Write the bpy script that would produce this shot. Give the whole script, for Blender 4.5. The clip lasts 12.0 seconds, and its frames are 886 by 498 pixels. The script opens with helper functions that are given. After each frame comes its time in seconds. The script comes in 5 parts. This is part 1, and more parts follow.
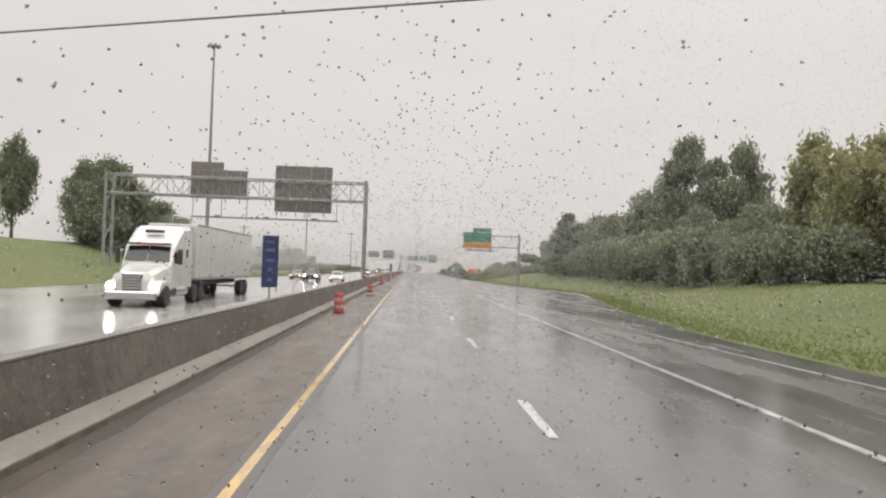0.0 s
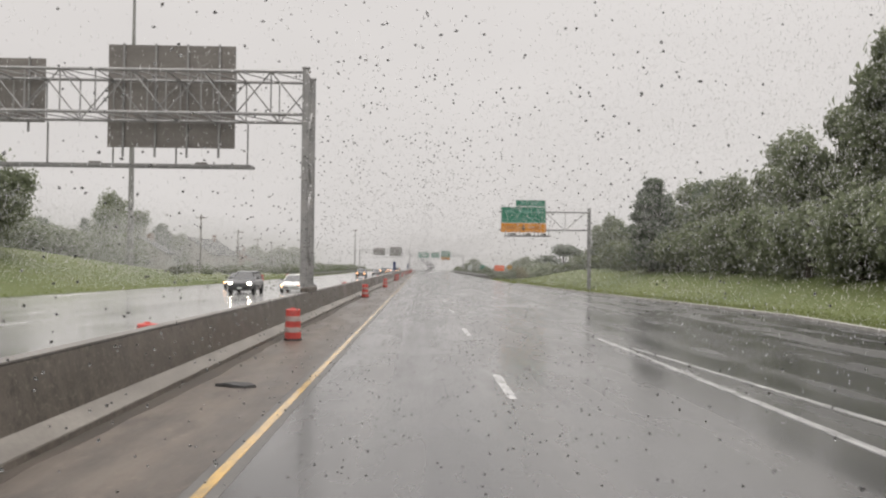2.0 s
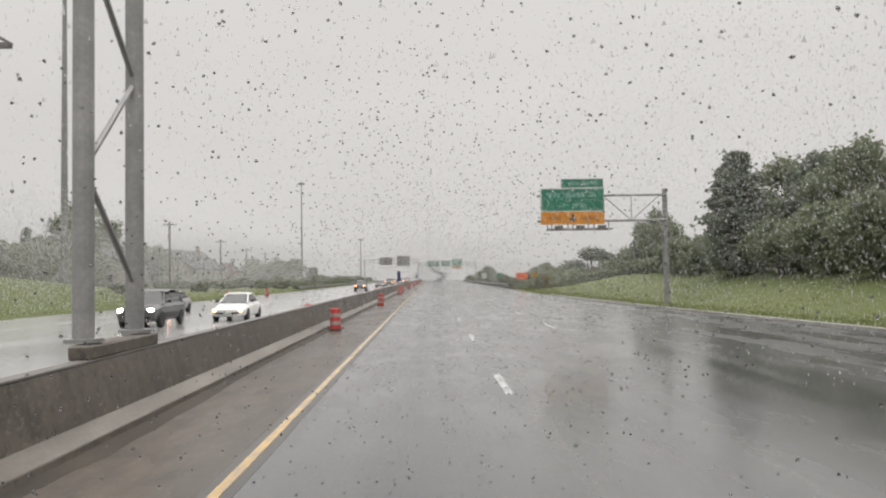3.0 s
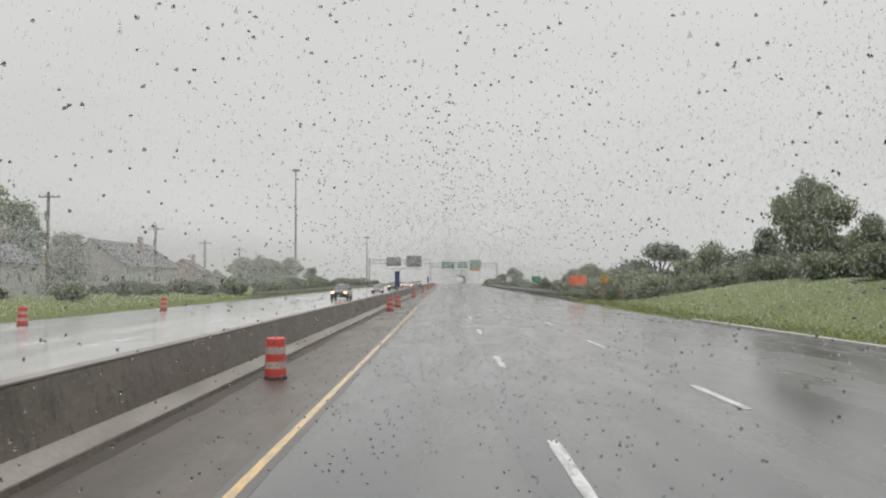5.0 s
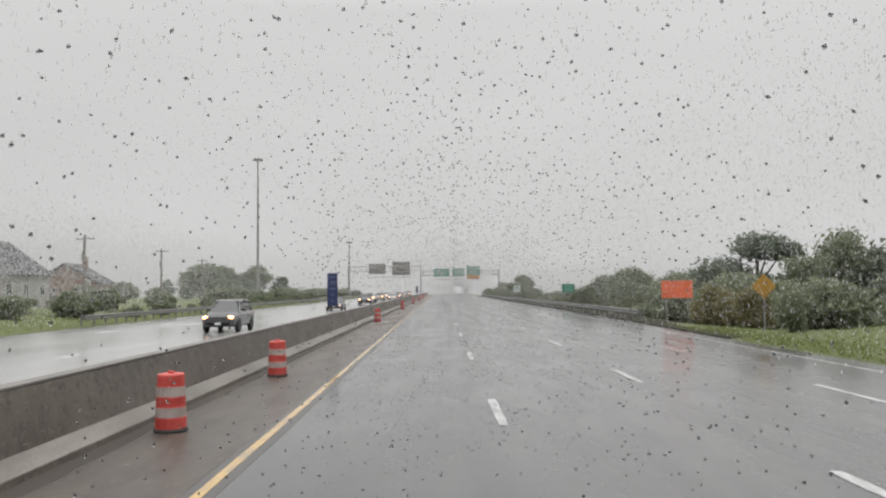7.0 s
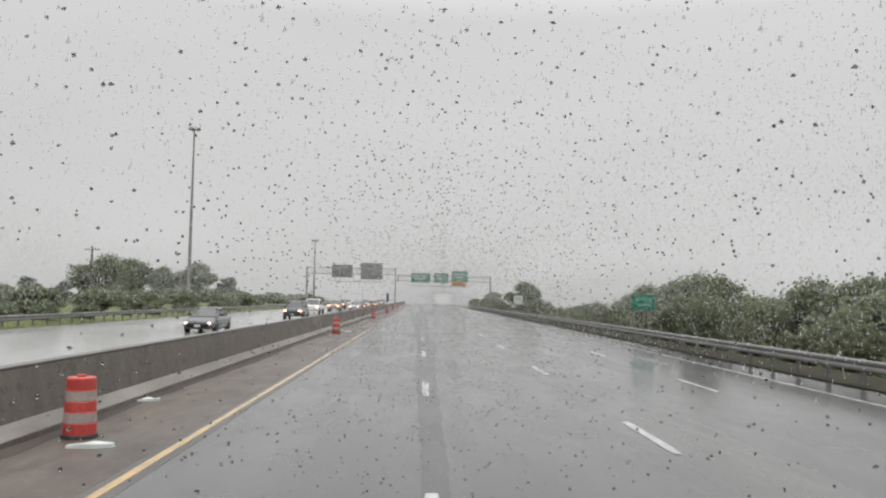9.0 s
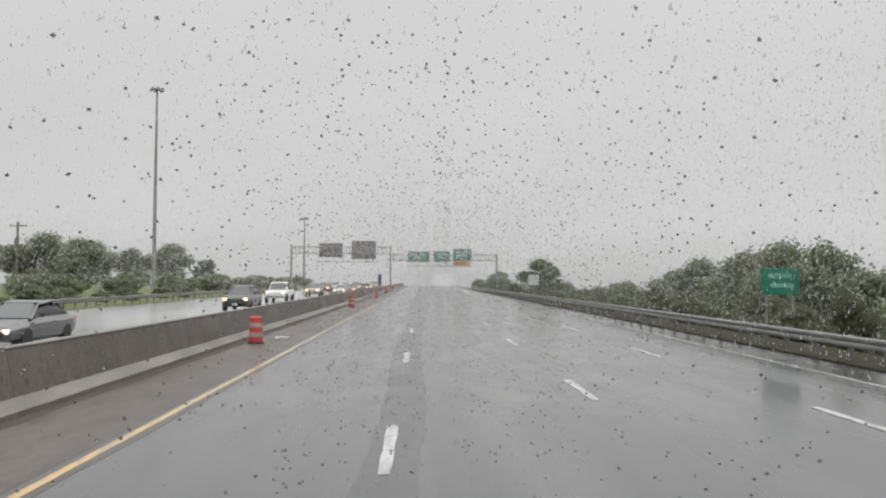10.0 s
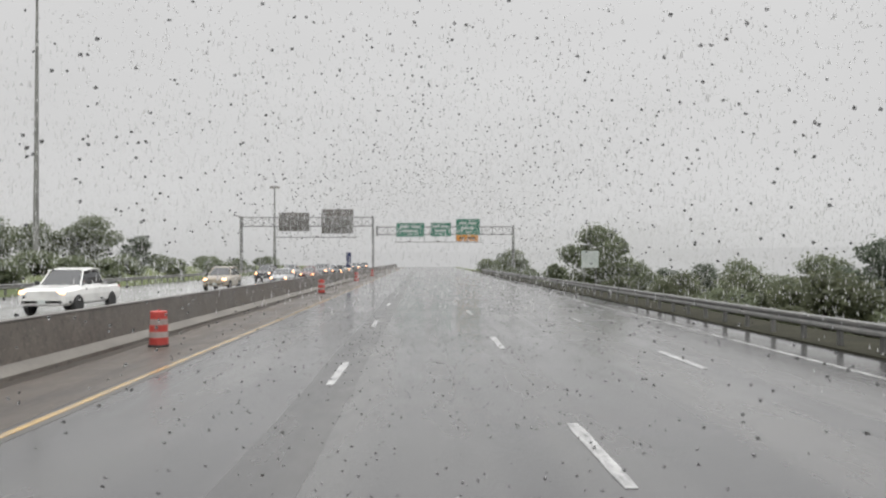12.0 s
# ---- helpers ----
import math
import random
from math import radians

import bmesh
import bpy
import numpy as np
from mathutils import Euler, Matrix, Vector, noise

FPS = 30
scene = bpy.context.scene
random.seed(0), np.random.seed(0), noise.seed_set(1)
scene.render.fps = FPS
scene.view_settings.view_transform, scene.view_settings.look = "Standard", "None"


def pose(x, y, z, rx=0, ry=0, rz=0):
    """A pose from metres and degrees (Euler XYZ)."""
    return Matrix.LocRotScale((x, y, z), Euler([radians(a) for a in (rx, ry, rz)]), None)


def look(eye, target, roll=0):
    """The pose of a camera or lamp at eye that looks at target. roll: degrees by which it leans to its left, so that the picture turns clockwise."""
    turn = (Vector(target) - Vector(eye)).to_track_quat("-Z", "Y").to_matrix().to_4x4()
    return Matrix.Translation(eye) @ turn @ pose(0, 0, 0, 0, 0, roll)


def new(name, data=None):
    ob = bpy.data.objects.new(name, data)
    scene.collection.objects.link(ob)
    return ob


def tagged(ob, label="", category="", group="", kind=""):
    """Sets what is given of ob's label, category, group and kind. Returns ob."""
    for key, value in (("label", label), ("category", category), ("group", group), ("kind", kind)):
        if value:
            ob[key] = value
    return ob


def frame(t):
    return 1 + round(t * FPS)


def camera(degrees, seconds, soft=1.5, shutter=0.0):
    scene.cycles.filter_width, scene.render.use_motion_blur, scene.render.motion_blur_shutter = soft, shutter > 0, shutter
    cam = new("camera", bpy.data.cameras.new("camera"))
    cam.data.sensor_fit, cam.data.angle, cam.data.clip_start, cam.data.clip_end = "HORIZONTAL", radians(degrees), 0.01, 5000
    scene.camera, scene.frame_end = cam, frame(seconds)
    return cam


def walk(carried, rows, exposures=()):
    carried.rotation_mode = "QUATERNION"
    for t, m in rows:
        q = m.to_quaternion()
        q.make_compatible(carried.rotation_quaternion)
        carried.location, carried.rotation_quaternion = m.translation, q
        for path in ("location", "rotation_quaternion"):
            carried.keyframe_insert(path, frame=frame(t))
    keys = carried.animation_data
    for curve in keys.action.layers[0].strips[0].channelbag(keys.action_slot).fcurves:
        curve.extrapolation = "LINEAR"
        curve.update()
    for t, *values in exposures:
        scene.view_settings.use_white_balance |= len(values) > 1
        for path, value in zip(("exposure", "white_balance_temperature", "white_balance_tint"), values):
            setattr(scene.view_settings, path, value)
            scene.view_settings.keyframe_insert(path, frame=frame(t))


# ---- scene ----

# ======== camera and its way: a vehicle on a straight motorway, y runs along the road, x = 0 is the yellow edge line ========
EYE = 2.19
cam = camera(57.5, 12.0, soft=2.2)
PATH = [
    (0.0, 1.67, -4.28, -2.41, 1.45, -1.93),
    (0.5, 1.75, 7.37, -2.54, 1.21, -2.40),
    (1.0, 1.87, 18.98, -2.28, 1.43, -2.35),
    (1.5, 1.98, 30.35, -1.98, 1.24, -1.63),
    (2.0, 2.10, 41.76, -1.60, 1.27, -0.54),
    (2.5, 2.22, 53.30, -1.13, 1.37, 0.63),
    (2.7, 2.24, 57.89, -0.94, 1.76, 0.90),
    (4.3, 2.20, 93.10, -0.38, 2.18, -0.07),
    (4.5, 2.18, 97.37, -0.27, 2.25, 0.08),
    (5.0, 2.21, 108.15, 0.12, 2.17, 0.22),
    (5.5, 2.25, 119.11, 0.25, 1.86, -0.26),
    (6.0, 2.28, 129.85, 0.19, 2.08, -0.00),
    (6.5, 2.44, 140.88, -0.01, 2.70, 0.34),
    (7.0, 2.64, 151.79, -0.29, 2.88, 0.61),
    (7.2, 2.71, 156.17, -0.45, 3.05, 0.35),
    (8.8, 3.38, 191.05, -1.60, 3.81, -0.70),
    (9.0, 3.49, 195.30, -1.60, 3.54, -1.05),
    (9.5, 3.77, 205.83, -1.53, 2.47, -0.82),
    (10.0, 4.07, 216.66, -1.53, 2.20, -0.28),
    (10.5, 4.41, 227.41, -1.57, 2.06, -0.15),
    (11.0, 4.72, 238.11, -1.56, 1.75, 0.25),
    (11.5, 5.04, 248.86, -1.55, 1.32, 0.00),
    (12.0, 5.27, 260.32, -1.54, 0.80, 0.13),
]
EXPOSURES = [(0.0, 0.12, 6850, 13), (0.6, 0.07, 6830, 13), (1.5, 0.05, 6800, 13), (2.7, 0.02, 6750, 12), (4.5, -0.02, 6550, 9), (7.0, -0.06, 6530, 10), (11.0, -0.06, 6500, 10), (12.0, -0.02, 6500, 10)]
walk(cam, [(t, pose(x, y, EYE, 90 + pitch, roll, yaw)) for t, x, y, yaw, pitch, roll in PATH], EXPOSURES)

# ======== overcast rain sky and its light ========
world = bpy.data.worlds.new("sky")
scene.world = world
world.use_nodes = True
wn, wl = world.node_tree.nodes, world.node_tree.links
wn.clear()
w_out, w_bg = wn.new("ShaderNodeOutputWorld"), wn.new("ShaderNodeBackground")
w_sky = wn.new("ShaderNodeTexSky")
w_sky.sky_type, w_sky.sun_disc, w_sky.sun_elevation, w_sky.sun_rotation = "NISHITA", False, radians(55), radians(30)
w_grey = wn.new("ShaderNodeRGBToBW")
w_co, w_sep = wn.new("ShaderNodeTexCoord"), wn.new("ShaderNodeSeparateXYZ")
w_ramp, w_noise, w_cl = wn.new("ShaderNodeValToRGB"), wn.new("ShaderNodeTexNoise"), wn.new("ShaderNodeMapRange")
w_map = wn.new("ShaderNodeMapping")
w_mul, w_mix = wn.new("ShaderNodeMix"), wn.new("ShaderNodeMix")
w_mul.data_type = w_mix.data_type = "RGBA"
w_mul.blend_type = "MULTIPLY"
w_ramp.color_ramp.elements[0].position, w_ramp.color_ramp.elements[0].color = 0.0, (0.53, 0.53, 0.53, 1)
w_ramp.color_ramp.elements[1].position, w_ramp.color_ramp.elements[1].color = 1.0, (3.6, 3.6, 3.6, 1)
for at, v in ((0.06, (0.575, 0.575, 0.575)), (0.33, (0.645, 0.645, 0.645)), (0.55, (1.6, 1.6, 1.6))):
    w_ramp.color_ramp.elements.new(at).color = (*v, 1)
w_map.inputs["Scale"].default_value = (1.2, 1.2, 3.5)
w_noise.inputs["Scale"].default_value, w_noise.inputs["Detail"].default_value = 2.2, 5
w_cl.inputs["From Min"].default_value, w_cl.inputs["From Max"].default_value = 0.3, 0.7
w_cl.inputs["To Min"].default_value, w_cl.inputs["To Max"].default_value = 0.965, 1.03
w_mul.inputs["Factor"].default_value, w_mix.inputs["Factor"].default_value = 1.0, 0.012
wl.new(w_co.outputs["Generated"], w_sep.inputs[0])
wl.new(w_sep.outputs["Z"], w_ramp.inputs[0])
wl.new(w_co.outputs["Generated"], w_map.inputs[0])
wl.new(w_map.outputs[0], w_noise.inputs["Vector"])
wl.new(w_noise.outputs["Fac"], w_cl.inputs["Value"])
wl.new(w_ramp.outputs[0], w_mul.inputs["A"])
wl.new(w_cl.outputs[0], w_mul.inputs["B"])
wl.new(w_sky.outputs[0], w_grey.inputs[0])
wl.new(w_mul.outputs["Result"], w_mix.inputs["A"])
wl.new(w_grey.outputs[0], w_mix.inputs["B"])
wl.new(w_mix.outputs["Result"], w_bg.inputs["Color"])
w_bg.inputs["Strength"].default_value = 1.0
wl.new(w_bg.outputs[0], w_out.inputs[0])
sun = new("sun", bpy.data.lights.new("sun", "SUN"))
sun.data.energy, sun.data.angle, sun.data.color = 0.7, radians(40), (1.0, 0.98, 0.95)
sun.matrix_world = look((30, -60, 120), (0, 0, 0))


# ======== materials ========
class Mat:
    """A Principled material with its node tree at hand."""

    def __init__(self, name, colour, rough=0.6, metal=0.0, spec=0.5):
        self.m = bpy.data.materials.new(name)
        self.m.use_nodes = True
        self.n, self.l = self.m.node_tree.nodes, self.m.node_tree.links
        self.b = self.n["Principled BSDF"]
        self.b.inputs["Base Color"].default_value = (*colour, 1)
        self.b.inputs["Roughness"].default_value = rough
        self.b.inputs["Metallic"].default_value = metal
        self.b.inputs["Specular IOR Level"].default_value = spec
        self.co = self.n.new("ShaderNodeTexCoord")
        self.geo = self.n.new("ShaderNodeNewGeometry")

    def noise(self, scale, detail=4, stretch=None, rough=0.55):
        t = self.n.new("ShaderNodeTexNoise")
        t.inputs["Scale"].default_value, t.inputs["Detail"].default_value, t.inputs["Roughness"].default_value = scale, detail, rough
        src = self.geo.outputs["Position"]
        if stretch:
            mp = self.n.new("ShaderNodeMapping")
            mp.inputs["Scale"].default_value = stretch
            self.l.new(src, mp.inputs[0])
            src = mp.outputs[0]
        self.l.new(src, t.inputs["Vector"])
        return t.outputs["Fac"]

    def span(self, value, a, b, lo, hi):
        r = self.n.new("ShaderNodeMapRange")
        for k, v in (("From Min", a), ("From Max", b), ("To Min", lo), ("To Max", hi)):
            r.inputs[k].default_value = v
        self.l.new(value, r.inputs["Value"])
        return r.outputs[0]

    def mix(self, fac, a, b, kind="MIX"):
        x = self.n.new("ShaderNodeMix")
        x.data_type, x.blend_type = "RGBA", kind
        for k, v in (("Factor", fac), ("A", a), ("B", b)):
            if isinstance(v, (int, float)):
                x.inputs[k].default_value = v
            elif isinstance(v, tuple):
                x.inputs[k].default_value = (*v, 1)
            else:
                self.l.new(v, x.inputs[k])
        return x.outputs["Result"]

    def colour(self, out):
        self.l.new(out, self.b.inputs["Base Color"])

    def rough(self, out):
        self.l.new(out, self.b.inputs["Roughness"])

    def bump(self, out, strength=0.3, dist=0.01):
        bp = self.n.new("ShaderNodeBump")
        bp.inputs["Strength"].default_value, bp.inputs["Distance"].default_value = strength, dist
        self.l.new(out, bp.inputs["Height"])
        self.l.new(bp.outputs[0], self.b.inputs["Normal"])

    def random(self):
        o = self.n.new("ShaderNodeObjectInfo")
        return o.outputs["Random"]

    def island(self):
        return self.geo.outputs["Random Per Island"]


def speckled(name, a, b, rough=0.6, scale=2.0, fine=30.0, metal=0.0, bump=0.2, dist=0.005, spec=0.5, stretch=None, wet=0.0):
    """Two colours mixed by a coarse and a fine noise, with fine relief."""
    k = Mat(name, a, rough, metal, spec)
    coarse, grain = k.noise(scale, 5, stretch), k.noise(fine, 3)
    c = k.mix(k.span(coarse, 0.35, 0.68, 0, 1), a, b)
    k.colour(k.mix(k.span(grain, 0.3, 0.7, 0, 0.35), c, tuple(0.55 * v for v in a)))
    k.rough(k.span(coarse, 0.3, 0.7, rough - wet, min(1, rough + 0.12)))
    k.bump(grain, bump, dist)
    return k.m


def road_material(name, a, b, lo, hi, water=0.35, grime=0.0):
    """Wet pavement: worn wheel tracks along the lanes, patches, standing water film."""
    k = Mat(name, a, 0.3, 0.0, 0.5)
    tracks = k.noise(1.0, 3, (0.85, 0.012, 1.0))
    patch = k.noise(0.16, 5, (1.0, 0.25, 1.0))
    grain = k.noise(55, 3)
    crack = k.noise(0.9, 6, (1.0, 0.5, 1.0), 0.7)
    c = k.mix(k.span(tracks, 0.38, 0.62, 0, 1), a, b)
    c = k.mix(k.span(patch, 0.46, 0.68, 0, 0.8), c, tuple(0.55 * v for v in a))
    c = k.mix(k.span(crack, 0.58, 0.72, 0, 0.22), c, tuple(0.4 * v for v in a))
    if grime:
        c = k.mix(k.span(k.noise(1.7, 6, (1.0, 0.45, 1.0), 0.68), 0.47, 0.66, 0, grime), c, tuple(0.45 * v for v in a))
        c = k.mix(k.span(k.noise(7.0, 4, (1.0, 0.6, 1.0), 0.6), 0.58, 0.70, 0, 0.6 * grime), c, tuple(1.9 * v for v in b))
    k.colour(k.mix(k.span(grain, 0.35, 0.7, 0, 0.4), c, tuple(1.5 * v for v in b)))
    film = k.mix(0.5, k.span(tracks, 0.35, 0.65, lo, hi), k.span(patch, 0.35, 0.7, hi, lo))
    blotch = k.noise(0.75, 5, (1.0, 0.28, 1.0), 0.6)
    k.rough(k.mix(k.span(blotch, 0.42, 0.62, 0, 0.55), film, (lo * 0.6,) * 3))
    k.b.inputs["Coat Weight"].default_value = water
    k.b.inputs["Coat Roughness"].default_value = 0.12
    ripple = k.noise(3.2, 4, (1.0, 0.35, 1.0))
    k.bump(k.mix(0.25, ripple, grain), 0.28, 0.012)
    return k.m


M_LANE = road_material("wet_concrete_pavement", (0.036, 0.036, 0.038), (0.068, 0.067, 0.066), 0.12, 0.42, 0.3)
# Far lanes get a paler base colour to imitate sky sheen on wet concrete.
M_FARLANE = road_material("sheen_lightened_concrete", (0.20, 0.20, 0.198), (0.27, 0.269, 0.265), 0.16, 0.30)
M_SHOULDER = road_material("wet_shoulder_asphalt", (0.021, 0.016, 0.012), (0.066, 0.052, 0.040), 0.34, 0.72, 0.05, 0.9)
def barrier_material():
    """Rain-soaked concrete: dark runs down the face, dried pale patches, road grime low down in blotches."""
    k = Mat("wet_barrier_concrete", (0.07, 0.058, 0.05), 0.55)
    runs = k.noise(1.0, 5, (3.0, 2.6, 0.25), 0.65)
    blot = k.noise(0.55, 6, (1.0, 0.5, 1.4), 0.65)
    grime = k.noise(5.0, 5, None, 0.7)
    grain = k.noise(26, 3)
    c = k.mix(k.span(runs, 0.38, 0.62, 0, 1), (0.038, 0.032, 0.026), (0.077, 0.065, 0.054))
    c = k.mix(k.span(blot, 0.46, 0.66, 0, 0.75), c, (0.106, 0.090, 0.077))
    c = k.mix(k.span(grime, 0.52, 0.64, 0, 0.75), c, (0.018, 0.016, 0.012))
    spots = k.noise(13.0, 4, (1.0, 0.6, 1.0), 0.6)
    c = k.mix(k.span(spots, 0.57, 0.64, 0, 0.7), c, (0.125, 0.112, 0.092))
    k.colour(k.mix(k.span(grain, 0.4, 0.7, 0, 0.4), c, (0.11, 0.092, 0.078)))
    k.rough(k.span(blot, 0.35, 0.7, 0.38, 0.68))
    k.bump(k.mix(0.5, grain, grime), 0.4, 0.012)
    return k.m


M_BARRIER = barrier_material()
# Barrier concrete lightened to imitate sky light on the upward slope.
M_SKYLIT_TOE = speckled("skylit_toe_concrete", (0.082, 0.072, 0.060), (0.185, 0.170, 0.148), 0.48, 1.3, 14, bump=0.25, stretch=(1, 0.3, 1))
M_FOOT_STRIP = speckled("dark_brown_foot_strip", (0.030, 0.025, 0.020), (0.062, 0.051, 0.041), 0.70, 1.1, 12, bump=0.5, dist=0.01, spec=0.28, stretch=(1, 0.35, 1))
M_KERB = speckled("kerb_concrete", (0.20, 0.195, 0.18), (0.31, 0.30, 0.28), 0.55, 1.2, 20)


def paint_material(name, a, worn, rough=0.35):
    k = Mat(name, a, rough)
    wear, grain = k.noise(2.4, 6, (2.5, 0.6, 1), 0.7), k.noise(40, 3)
    k.colour(k.mix(k.span(wear, 0.43, 0.62, 0, 0.9), a, worn))
    k.rough(k.span(grain, 0.3, 0.7, rough - 0.1, rough + 0.15))
    k.bump(grain, 0.25, 0.004)
    k.b.inputs["Coat Weight"].default_value, k.b.inputs["Coat Roughness"].default_value = 0.8, 0.12
    return k.m


M_YELLOW = paint_material("yellow_road_paint", (0.41, 0.25, 0.055), (0.19, 0.14, 0.075))
M_WHITE = paint_material("white_road_paint", (0.37, 0.37, 0.365), (0.10, 0.10, 0.10))
M_STEEL = speckled("galvanised_steel", (0.20, 0.20, 0.20), (0.29, 0.285, 0.28), 0.5, 1.5, 14, metal=0.35, bump=0.1)
M_RAIL = speckled("wet_dulled_rail_steel", (0.15, 0.15, 0.145), (0.235, 0.23, 0.22), 0.42, 1.5, 14, metal=0.4, bump=0.1)
M_MAST = speckled("mast_steel", (0.19, 0.19, 0.185), (0.25, 0.25, 0.24), 0.55, 0.4, 6, metal=0.3, bump=0.05)
M_SIGNBACK = speckled("weathered_aluminium_sign_back", (0.135, 0.125, 0.115), (0.20, 0.187, 0.172), 0.55, 0.6, 9, metal=0.25, bump=0.12, stretch=(0.35, 1, 2.5))
M_GREEN = speckled("green_sign_sheeting", (0.012, 0.135, 0.085), (0.022, 0.185, 0.115), 0.35, 0.8, 12, bump=0.05)
M_ORANGE = speckled("orange_sign_sheeting", (0.52, 0.20, 0.015), (0.62, 0.26, 0.03), 0.4, 1.0, 12, bump=0.05)
M_RED_ORANGE = speckled("fluorescent_orange_sign", (0.60, 0.125, 0.06), (0.68, 0.155, 0.075), 0.4, 1.0, 12, bump=0.05)
M_BLUELEGEND = speckled("dim_blue_legend", (0.06, 0.075, 0.16), (0.09, 0.105, 0.20), 0.4, 2.0, 15, bump=0.05)
# White lettering dimmed towards green to imitate blur through rain.
M_BLURRED_LEGEND = speckled("rain_blurred_legend", (0.10, 0.27, 0.215), (0.15, 0.33, 0.27), 0.4, 2.0, 15, bump=0.05)
M_LEGEND = speckled("white_sign_legend", (0.40, 0.44, 0.42), (0.52, 0.55, 0.53), 0.4, 2.0, 15, bump=0.05)
M_DARKLEGEND = speckled("dark_sign_legend", (0.03, 0.025, 0.02), (0.05, 0.04, 0.03), 0.5, 2.0, 15, bump=0.05)
M_BLUE = speckled("blue_marker_sheeting", (0.010, 0.019, 0.068), (0.015, 0.029, 0.100), 0.4, 2.0, 15, bump=0.05)
M_BARREL = speckled("orange_barrel_plastic", (0.36, 0.040, 0.034), (0.45, 0.062, 0.048), 0.42, 3.0, 25, bump=0.1)
M_BARRELWHITE = speckled("white_reflective_band", (0.27, 0.22, 0.205), (0.36, 0.31, 0.29), 0.4, 4.0, 25, bump=0.1)
M_RUBBER = speckled("black_rubber", (0.015, 0.015, 0.015), (0.03, 0.03, 0.03), 0.7, 6, 40)
M_WOODPOLE = speckled("weathered_wood_pole", (0.10, 0.085, 0.07), (0.16, 0.14, 0.12), 0.85, 1.2, 12, stretch=(3, 3, 0.3))
M_SIDING = speckled("pale_house_siding", (0.27, 0.25, 0.235), (0.35, 0.33, 0.31), 0.7, 0.4, 8, stretch=(0.4, 0.4, 8))
M_BRICK = speckled("brown_house_brick", (0.20, 0.12, 0.09), (0.27, 0.17, 0.13), 0.8, 1.5, 10)
M_ROOF = speckled("grey_roof_shingle", (0.040, 0.041, 0.046), (0.070, 0.070, 0.076), 0.85, 0.8, 8)
M_GLASS = Mat("dark_window_glass", (0.02, 0.022, 0.024), 0.08, 0, 0.6).m
M_CHROME = Mat("bright_trim", (0.55, 0.55, 0.56), 0.2, 1.0).m
M_REDLENS = Mat("red_lamp_lens", (0.35, 0.02, 0.015), 0.25).m
M_TRIM = speckled("black_trim", (0.02, 0.02, 0.02), (0.035, 0.035, 0.035), 0.5, 3, 20)
M_CABLE = Mat("weathered_cable", (0.13, 0.13, 0.13), 0.6).m


def car_paint(name, a):
    k = Mat(name, a, 0.28)
    dirt = k.noise(1.6, 5)
    k.colour(k.mix(k.span(dirt, 0.45, 0.8, 0, 0.35), a, (0.12, 0.115, 0.11)))
    k.b.inputs["Coat Weight"].default_value = 0.6
    k.b.inputs["Coat Roughness"].default_value = 0.08
    return k.m


def lamp_material(name, colour, strength):
    k = Mat(name, (0.8, 0.8, 0.8), 0.2)
    k.b.inputs["Emission Color"].default_value = (*colour, 1)
    k.b.inputs["Emission Strength"].default_value = strength
    return k.m


M_HEAD = lamp_material("lit_headlight", (1.0, 0.93, 0.78), 32.0)
M_DULLLAMP = lamp_material("dim_running_light", (1.0, 0.55, 0.42), 1.2)
M_HEADWARM = lamp_material("lit_warm_headlight", (1.0, 0.40, 0.11), 6.0)
M_MARKER = lamp_material("lit_red_marker_lamp", (1.0, 0.12, 0.06), 2.5)


def leaf_material(name, a, b, thin=0.5):
    k = Mat(name, a, 0.6, 0, 0.3)
    tone = k.mix(k.island(), a, b)
    patch = k.noise(0.35, 3)
    k.colour(k.mix(k.span(patch, 0.35, 0.7, 0, 0.6), tone, tuple(0.78 * v for v in a)))
    tr = k.n.new("ShaderNodeBsdfTranslucent")
    tr.inputs[0].default_value = (*[1.3 * v for v in b], 1)
    mx = k.n.new("ShaderNodeMixShader")
    mx.inputs[0].default_value = thin
    k.l.new(k.b.outputs[0], mx.inputs[1])
    k.l.new(tr.outputs[0], mx.inputs[2])
    k.l.new(mx.outputs[0], k.n["Material Output"].inputs[0])
    return k.m


M_LEAF = leaf_material("wet_dull_green_leaves", (0.108, 0.126, 0.082), (0.158, 0.178, 0.112))
M_LEAF_DARK = leaf_material("dark_green_leaves", (0.090, 0.108, 0.084), (0.128, 0.149, 0.110))
M_LEAF_LIGHT = leaf_material("fresh_green_leaves", (0.076, 0.086, 0.056), (0.112, 0.121, 0.074))
M_LEAF_OCHRE = leaf_material("yellowing_olive_leaves", (0.12, 0.112, 0.062), (0.17, 0.15, 0.075))
M_LEAF_FRESH = leaf_material("light_olive_green_leaves", (0.155, 0.160, 0.075), (0.215, 0.215, 0.098))
M_BARK = speckled("wet_bark", (0.055, 0.045, 0.038), (0.09, 0.075, 0.062), 0.85, 2, 14, bump=0.5, dist=0.03, stretch=(3, 3, 0.5))


